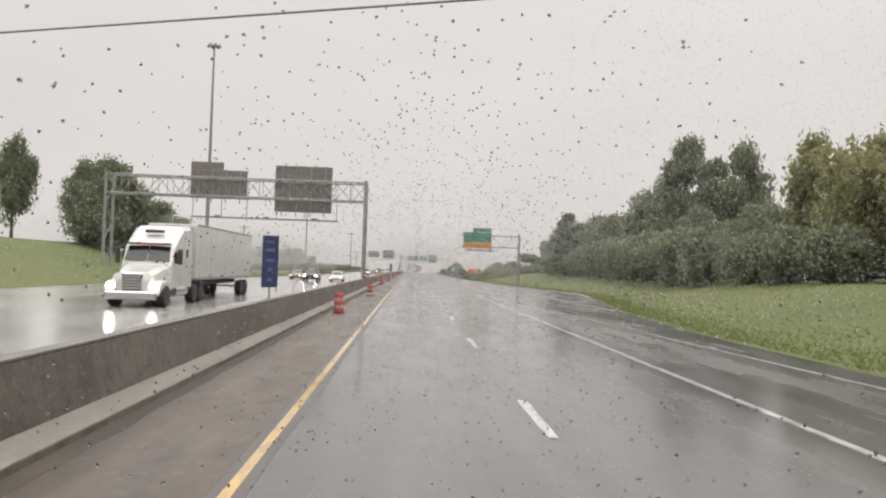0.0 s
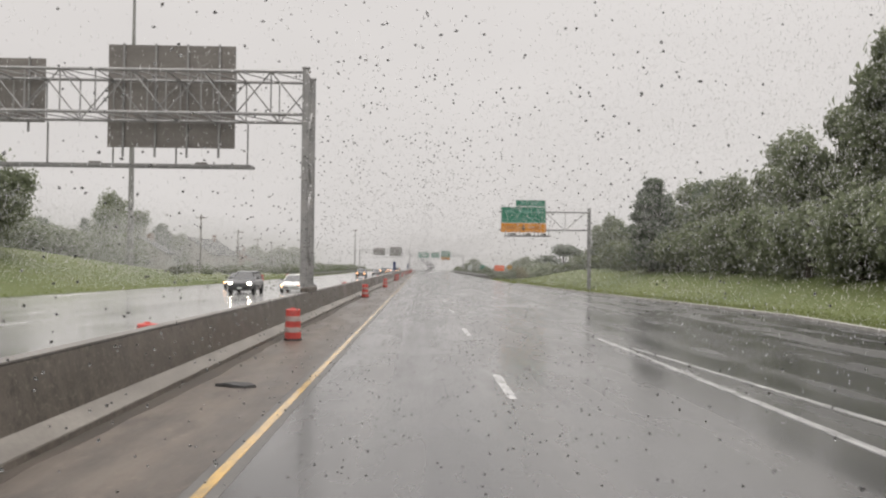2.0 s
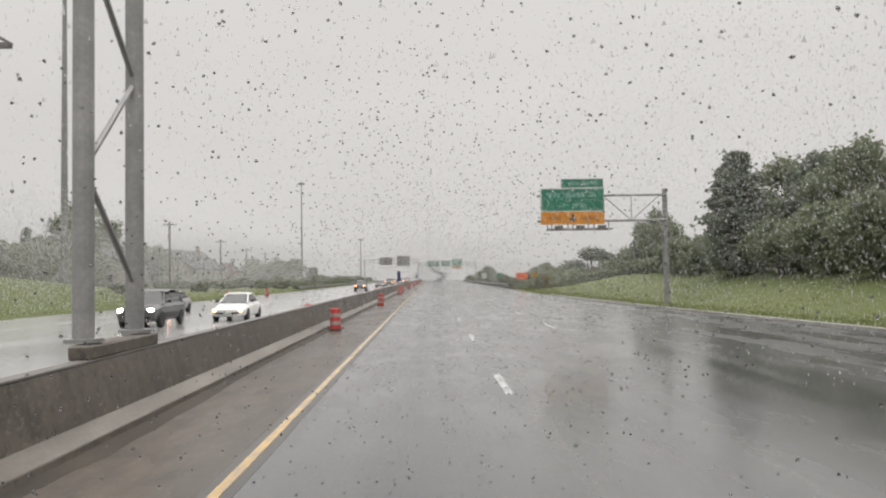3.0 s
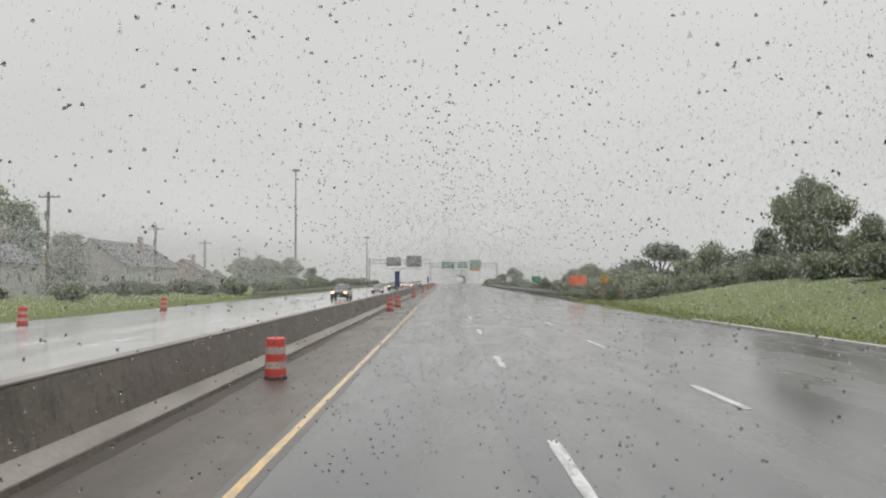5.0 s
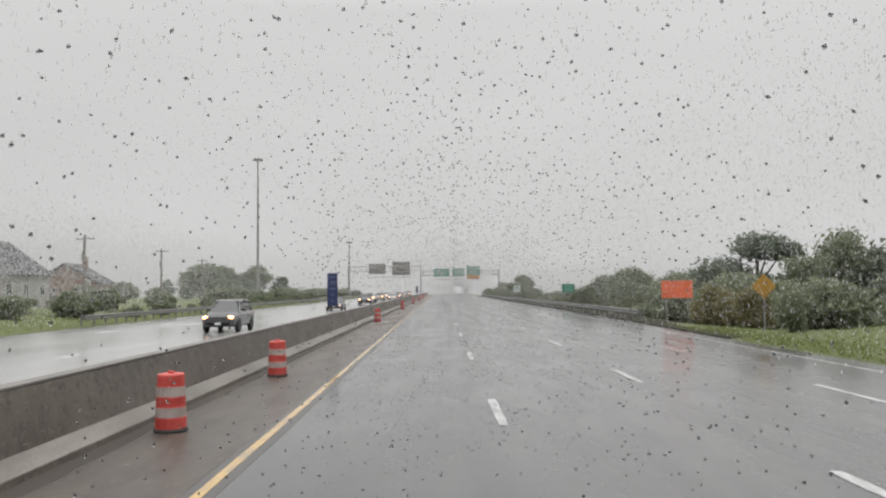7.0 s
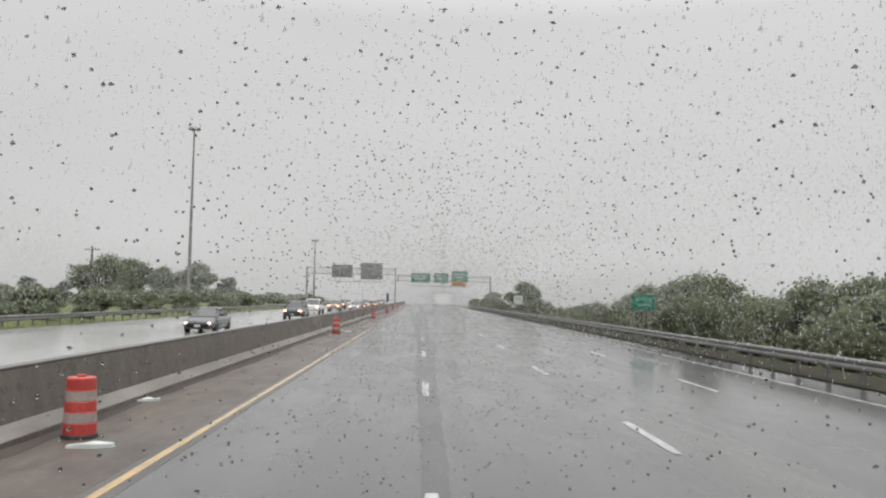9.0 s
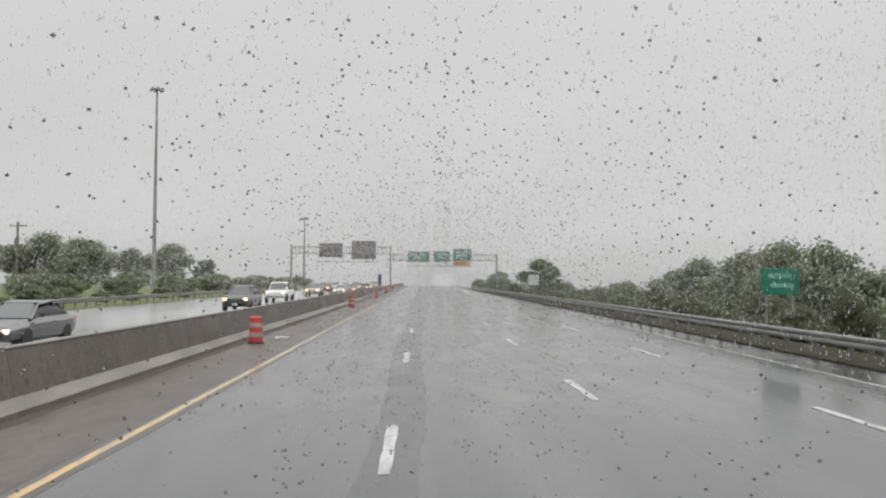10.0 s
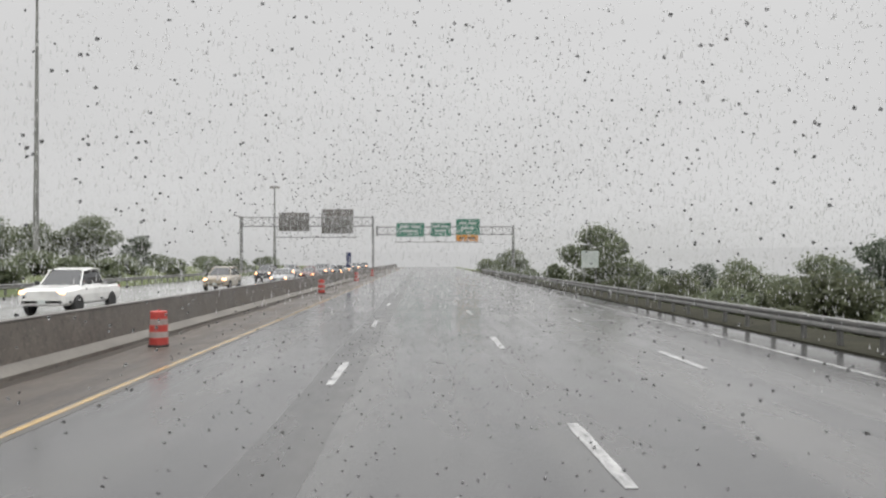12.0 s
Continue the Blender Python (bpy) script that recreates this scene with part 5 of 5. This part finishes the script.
plant([
    # tall group behind the verge on the right
    ("birch", 34.5, 53, 13.2, 0.8), ("birch", 37, 47, 13.4, 1.0), ("birch", 36.8, 62, 14.8, 0.75), ("oak", 40, 56, 9.6, 0.8), ("lime", 35, 67, 8.6, 0.8), ("oak", 36.5, 75, 9.9, 0.9),
    ("lime", 38.5, 82, 10.4, 0.9), ("oak", 35, 87, 10.6, 0.8), ("oak", 42, 92.5, 19.0, 0.5), ("lime", 40.2, 97, 17.4, 0.6), ("lime", 38.4, 102, 20.8, 0.6), ("lime", 37, 108, 15.8, 0.6), ("oak", 38, 104, 13.8, 0.8), ("lime", 35, 110, 13.0, 0.9),
    ("oak", 37, 116, 15.2, 0.8), ("oak", 34, 124, 11.8, 0.9), ("maple", 35, 131, 12.2, 1.0), ("conifer", 28.7, 133.8, 12.6, 1.2), ("oak", 35, 139, 12.8, 0.9), ("maple", 34, 146, 11.8, 0.9),
    ("oak", 36.5, 157, 6.4, 1.0), ("maple", 36, 164, 5.8, 1.0), ("oak", 36.5, 173, 7.4, 0.8), ("oak", 35, 180, 11.4, 0.85), ("maple", 34, 188, 7.2, 0.8), ("oak", 36, 196, 4.2, 1.0),
    ("parkland", 37.3, 239, 7.9, 1.3), ("oak", 42, 233, 7.7, 0.95), ("maple", 39, 214, 3.9, 1.2), ("ochre_bush", 20.9, 198.6, 2.2, 0.75), ("ochre_bush", 23.5, 212, 2.3, 0.9), ("bush", 19.0, 189.4, 1.95, 0.6), ("bush", 17.9, 236.5, 2.5, 0.7), ("scrub", 18.3, 243.0, 1.9, 0.7), ("bush", 31, 226, 3.4, 1.2), ("bush", 30, 240, 3.0, 1.3),
    # understorey at the foot of the belt
    ("bush", 31, 50, 6.2, 1.0), ("bush", 30.5, 57, 6.6, 1.0), ("bush", 31, 64, 6.2, 1.1), ("bush", 30, 71, 7.0, 0.9), ("bush", 30.5, 78, 7.4, 0.9), ("bush", 30, 85, 7.2, 1.0),
    ("bush", 30, 92, 7.6, 0.9), ("bush", 30, 99, 7.2, 1.0), ("bush", 30, 106, 7.4, 0.9), ("bush", 30, 113, 7.2, 1.0), ("bush", 30, 120, 7.0, 1.0), ("bush", 29.5, 127, 6.4, 1.0), ("bush", 29.5, 136, 6.2, 1.1),
    ("bush", 29.5, 144, 6.0, 1.1), ("bush", 29.5, 152, 6.0, 1.1), ("bush", 30, 160, 4.5, 1.2), ("bush", 30, 168, 4.3, 1.2), ("bush", 30, 177, 4.2, 1.2), ("bush", 29, 186, 3.3, 1.3), ("bush", 29, 195, 2.9, 1.3), ("bush", 28, 204, 2.7, 1.3), ("bush", 28, 213, 2.6, 1.3),
    # beyond the guardrail, on lower ground
    ("oak", 33, 247, 4.2, 1.1), ("oak", 32, 256, 4.2, 1.1), ("maple", 34, 263, 2.8, 1.2), ("oak", 33, 272, 4.9, 1.0), ("oak", 33, 281, 5.4, 1.0), ("oak", 34, 290, 4.9, 1.0), ("oak", 33, 299, 4.6, 1.0), ("maple", 33, 308, 3.6, 1.1), ("oak", 34, 318, 2.6, 1.2), ("oak", 34, 330, 2.2, 1.2), ("maple", 35, 345, 1.8, 1.3), ("maple", 36, 360, 1.2, 1.3),
    *[("scrub" if i % 3 else "bush", 20.3 + 1.5 * math.sin(2.3 * i), 222 + 5.2 * i, 0.9 + 0.55 * math.sin(1.7 * i) - 0.018 * i, 1.3 + 0.2 * math.sin(3.1 * i)) for i in range(24)],
    ("scrub", 25, 238, 1.4, 1.2), ("scrub", 25, 250, 1.2, 1.2), ("scrub", 24, 262, 1.5, 1.2), ("scrub", 24.5, 274, 1.6, 1.2), ("scrub", 24, 286, 1.8, 1.2), ("scrub", 24.5, 298, 1.7, 1.2), ("scrub", 25, 310, 1.4, 1.2), ("scrub", 25, 322, 1.2, 1.2), ("bush", 26, 336, 1.0, 1.3), ("bush", 27, 352, 0.8, 1.3),
    ("oak", 21.2, 334, 5.4, 1.1), ("bush", 18.6, 340, 1.9, 1.0), ("bush", 24.4, 336, 2.2, 1.0), ("bush", 19, 362, 1.2, 1.2), ("bush", 18.5, 378, 1.2, 1.2),
    *[("backwood", 46 + 2 * math.sin(2.1 * i), 40 + 12 * i, 10.5 - 0.15 * i if i < 10 else 6.2, 1.3) for i in range(17)],
    *[("thicket", 39.5, 46 + 9 * i, 6.4, 1.4) for i in range(16)],
    ("oak", -58, 250, 8.4, 1.2), ("maple", -57, 262, 7.6, 1.3), ("oak", -60, 214, 11.0, 1.0),
    *[("thicket", -36 - 3 * (i % 3), 300 + 8 * i, 2.6 + 0.8 * math.sin(1.3 * i), 1.7) for i in range(17)],
    *[("thicket" if i % 3 else "scrub", -30.5 - 1.2 * math.sin(2.7 * i), 150 + 6.5 * i, ground_z(-30.5, 150 + 6.5 * i) + 1.15 + 0.3 * math.sin(1.9 * i), 1.5) for i in range(10)],
    *[("thicket", -23.9 + 0.8 * math.sin(2.1 * i), 222 + 5.5 * i, 1.25 + 0.3 * math.sin(1.3 * i), 1.3) for i in range(18)],
    # left bank at the start
    ("oak", -42, 113, 16.6, 0.85), ("oak", -38, 118, 13.4, 0.8), ("maple", -44, 122, 16.6, 0.9), ("oak", -55.5, 114, 19.4, 0.5), ("oak", -52.7, 133, 18.6, 0.6), ("maple", -54, 142, 18.2, 0.7), ("oak", -57, 158, 10.4, 1.0), ("maple", -56, 167, 9.4, 1.1), ("bush", -42, 110, 9.4, 1.2), ("bush", -41, 120, 9.0, 1.1), ("bush", -47, 134, 9.4, 1.2), ("bush", -52, 152, 8.4, 1.2), ("bush", -52, 164, 7.8, 1.2), ("bush", -52, 174, 7.6, 1.2),
    ("maple", -53.5, 216, 10.8, 0.8), ("oak", -53, 227, 9.2, 0.7), ("oak", -59.5, 238, 10.0, 0.9), ("oak", -69, 234, 18.9, 0.8), ("maple", -70, 246, 13.0, 0.8), ("bush", -52, 186, 7.4, 1.3), ("conifer", -54, 178, 9.8, 0.7), ("bush", -54, 194, 7.8, 1.3), ("oak", -58, 197, 13.0, 0.8), ("maple", -60, 209, 9.6, 1.0), ("oak", -64, 228, 10.0, 1.0), ("oak", -62, 252, 9.6, 1.0),
    ("bush", -43, 256, 3.4, 1.1), ("bush", -44, 272, 3.8, 1.1), ("bush", -46, 292, 3.2, 1.2), ("maple", -48, 303, 4.2, 1.2), ("maple", -47, 311, 3.8, 1.2), ("oak", -50, 331, 8.6, 1.3), ("oak", -49, 343, 8.4, 1.35), ("bush", -45, 336, 3.0, 1.4),
    ("oak", -72, 404, 10.8, 1.5), ("oak", -64, 408, 9.2, 1.3), ("oak", -55.5, 412, 10.6, 1.35), ("maple", -49, 416, 7.0, 1.3), ("bush", -46, 420, 3.6, 1.4), ("bush", -58, 396, 4.0, 1.4), ("maple", -80, 398, 6.2, 1.0), ("maple", -90, 390, 5.6, 1.1), ("bush", -70, 386, 4.0, 1.4),
    *[("thicket", -27.5 + 2.2 * math.sin(1.9 * i), 208 + 6.4 * i, 2.1 + 0.7 * math.sin(2.6 * i), 1.5) for i in range(35)],
    *[("scrub" if i % 3 else "bush", -30 - 1.7 * i, 214 - 2.2 * i, ground_z(-30 - 1.7 * i, 214 - 2.2 * i) + 1.5 + 0.4 * math.sin(2.2 * i), 1.8) for i in range(8)],
    ("bush", -34, 470, 3.4, 1.4), ("bush", -40, 490, 3.2, 1.5), ("maple", -46, 520, 5.4, 1.3), ("bush", -30, 540, 3.0, 1.6), ("oak", 26, 440, 4.6, 1.2), ("bush", 24, 470, 2.6, 1.5), ("maple", 30, 500, 4.4, 1.3),
])


# ======== loose grass along the verges ========
def grass_tufts(name, seed, count, spot, label):
    rng = np.random.default_rng(seed)
    verts, faces = [], []
    for _ in range(count):
        x, y = spot(rng)
        z = ground_z(x, y) - 0.02
        for _ in range(3):
            a, h, w = rng.uniform(0, math.tau), rng.uniform(0.05, 0.14), rng.uniform(0.012, 0.03)
            dx, dy = math.cos(a) * w, math.sin(a) * w
            lx, ly = rng.normal(0, 0.05), rng.normal(0, 0.05)
            k = len(verts)
            verts += [(x - dx, y - dy, z), (x + dx, y + dy, z), (x + lx, y + ly, z + h)]
            faces.append((k, k + 1, k + 2))
    me = bpy.data.meshes.new(name)
    me.from_pydata(verts, [], faces)
    me.materials.append(M_BLADE)
    return tagged(new(name, me), label, "grass", kind="stuff")


def east_spot(rng):
    y = rng.uniform(10, 195)
    return lerp_table(EAST, y) + 0.25 + abs(rng.normal(0, 1.3 if rng.uniform() < 0.45 else 6.0)), y


def west_spot(rng):
    y = rng.uniform(80, 260)
    return lerp_table(WEST, y) - 0.25 - abs(rng.normal(0, 5.0)), y


grass_tufts("grass", 1, 26000, east_spot, "uneven wet grass blades on the verge")
grass_tufts("grass", 2, 7000, west_spot, "uneven wet grass blades on the far bank")


# ======== distance ========
high_mast(-32.6, 470.0, 21.0)


def haze_wall():
    """A glowing wall that imitates rain haze all round, as bright as the sky just over it."""
    k = Mat("glowing_haze", (0.5, 0.5, 0.5), 1.0)
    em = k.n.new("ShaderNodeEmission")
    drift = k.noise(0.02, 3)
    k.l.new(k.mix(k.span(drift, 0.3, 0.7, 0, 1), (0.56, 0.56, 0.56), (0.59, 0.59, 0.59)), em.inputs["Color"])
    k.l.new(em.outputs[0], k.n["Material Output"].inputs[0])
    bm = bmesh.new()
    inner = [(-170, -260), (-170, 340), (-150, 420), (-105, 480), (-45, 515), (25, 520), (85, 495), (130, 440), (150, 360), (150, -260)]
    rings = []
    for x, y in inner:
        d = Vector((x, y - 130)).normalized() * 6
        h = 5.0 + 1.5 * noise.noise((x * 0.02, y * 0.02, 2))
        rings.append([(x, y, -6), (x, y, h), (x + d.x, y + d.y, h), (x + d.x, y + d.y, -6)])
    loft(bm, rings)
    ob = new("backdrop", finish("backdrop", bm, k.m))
    return tagged(ob, "glowing grey wall painted as rain haze hiding the distance", "mist", kind="structure")


haze_wall()


def haze_splinter_material():
    k = Mat("haze_splinter", (0.55, 0.55, 0.55), 0.5)
    tr, mx = k.n.new("ShaderNodeBsdfTranslucent"), k.n.new("ShaderNodeMixShader")
    tr.inputs[0].default_value, mx.inputs[0].default_value = (0.55, 0.55, 0.55, 1), 0.5
    k.l.new(k.b.outputs[0], mx.inputs[1])
    k.l.new(tr.outputs[0], mx.inputs[2])
    k.l.new(mx.outputs[0], k.n["Material Output"].inputs[0])
    return k.m


def rain():
    """Fine pale splinters added to imitate rain haze before trees, houses and far gantries."""
    rng = np.random.default_rng(21)
    fields = (
        # count, x, y, z, half width, half length
        (215000, (-50, -21), (105, 262), (0.2, 8.5), 0.025, 0.048),
        (26000, (-66, -21), (262, 400), (0.2, 9.0), 0.022, 0.05),
        (30000, (-66, -21), (40, 105), (0.2, 12.0), 0.012, 0.04),
        (110000, (11, 31), (110, 275), (0.2, 10.0), 0.014, 0.034),
        (110000, (8, 30), (18, 112), (0.2, 15.0), 0.012, 0.028),
        (80000, (-4, 20), (60, 380), (4.2, 11.0), 0.024, 0.030),
        (22000, (-22, 22), (288, 386), (0.0, 12.0), 0.026, 0.12),
        (12000, (-60, -20), (290, 400), (0.0, 10.0), 0.030, 0.10),
        (40000, (19, 40), (272, 400), (0.0, 6.5), 0.022, 0.06),
        (26000, (-15, -4), (60, 300), (2.0, 12.0), 0.012, 0.05),
    )
    c, q, d = [], [], []
    for count, xs, ys, zs, w, half in fields:
        c.append(np.stack([rng.uniform(*xs, count), rng.uniform(*ys, count), rng.uniform(*zs, count)], 1))
        a, w = rng.uniform(0, math.pi, count), w * rng.uniform(0.6, 1.3, count)
        q.append(np.stack([np.cos(a) * w, np.sin(a) * w, 0 * a], 1))
        h, lean = half * rng.uniform(0.5, 1.5, count), rng.normal(0.04, 0.02, count)
        d.append(np.stack([lean * h, 0.5 * lean * h, h], 1))
    c, q, d = np.concatenate(c), np.concatenate(q), np.concatenate(d)
    v = np.stack([c - d + q, c + d, c - d - q], 1).reshape(-1, 3)
    v[:, 2] = np.maximum(v[:, 2], 0.02)
    me = bpy.data.meshes.new("rain")
    me.from_pydata(v.tolist(), [], np.arange(len(v)).reshape(-1, 3).tolist())
    me.materials.append(haze_splinter_material())
    return tagged(new("rain", me), "thin pale splinters imitating rain haze", "rain", kind="stuff")


rain()


def camera_path_drops():
    """Added drops in a shell round the camera's path, imitating drops on a windscreen."""
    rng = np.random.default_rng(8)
    early, late = 36000, 92000  # denser past y = 92, as drops on the glass thicken
    n = early + late
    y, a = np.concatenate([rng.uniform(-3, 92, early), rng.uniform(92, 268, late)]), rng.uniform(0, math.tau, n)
    crowded = y > 92
    r = np.where(crowded, 0.34, 0.46) + np.where(crowded, 0.46, 0.64) * rng.uniform(0, 1, n) ** 0.9
    # The camera's own path in x, so the drops stay round it.
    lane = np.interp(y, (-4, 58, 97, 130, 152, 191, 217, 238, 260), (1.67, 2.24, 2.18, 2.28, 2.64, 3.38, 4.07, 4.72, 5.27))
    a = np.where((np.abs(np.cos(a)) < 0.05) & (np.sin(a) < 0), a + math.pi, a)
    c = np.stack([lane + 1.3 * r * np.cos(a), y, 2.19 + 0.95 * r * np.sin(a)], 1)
    # Sized by distance from the path to look even to the camera.
    size = np.where(crowded, 0.0078, 0.0072) * r * rng.uniform(0.5, 1.2, n)
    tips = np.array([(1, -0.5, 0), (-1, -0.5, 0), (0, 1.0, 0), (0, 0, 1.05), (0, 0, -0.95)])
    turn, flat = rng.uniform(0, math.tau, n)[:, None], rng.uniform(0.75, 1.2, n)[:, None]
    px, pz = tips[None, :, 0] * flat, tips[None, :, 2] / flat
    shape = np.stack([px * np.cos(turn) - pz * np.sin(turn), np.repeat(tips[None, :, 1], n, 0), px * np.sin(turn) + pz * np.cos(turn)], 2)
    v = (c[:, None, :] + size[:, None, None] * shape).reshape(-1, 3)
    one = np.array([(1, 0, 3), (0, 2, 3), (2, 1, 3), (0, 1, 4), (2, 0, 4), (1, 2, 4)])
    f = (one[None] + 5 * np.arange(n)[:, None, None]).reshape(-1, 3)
    me = bpy.data.meshes.new("camera_path_drops")
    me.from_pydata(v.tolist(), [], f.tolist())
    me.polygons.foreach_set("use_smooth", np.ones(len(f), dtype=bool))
    # Dark grey put into the water to imitate the dark rims of drops.
    k = Mat("darkened_drop_water", (0.2, 0.2, 0.2), 0.0)
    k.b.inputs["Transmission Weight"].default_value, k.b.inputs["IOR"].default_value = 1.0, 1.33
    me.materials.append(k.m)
    return tagged(new("camera_path_drops", me), "grey drops round the camera path imitating drops on a windscreen", "rain", kind="stuff")


camera_path_drops()
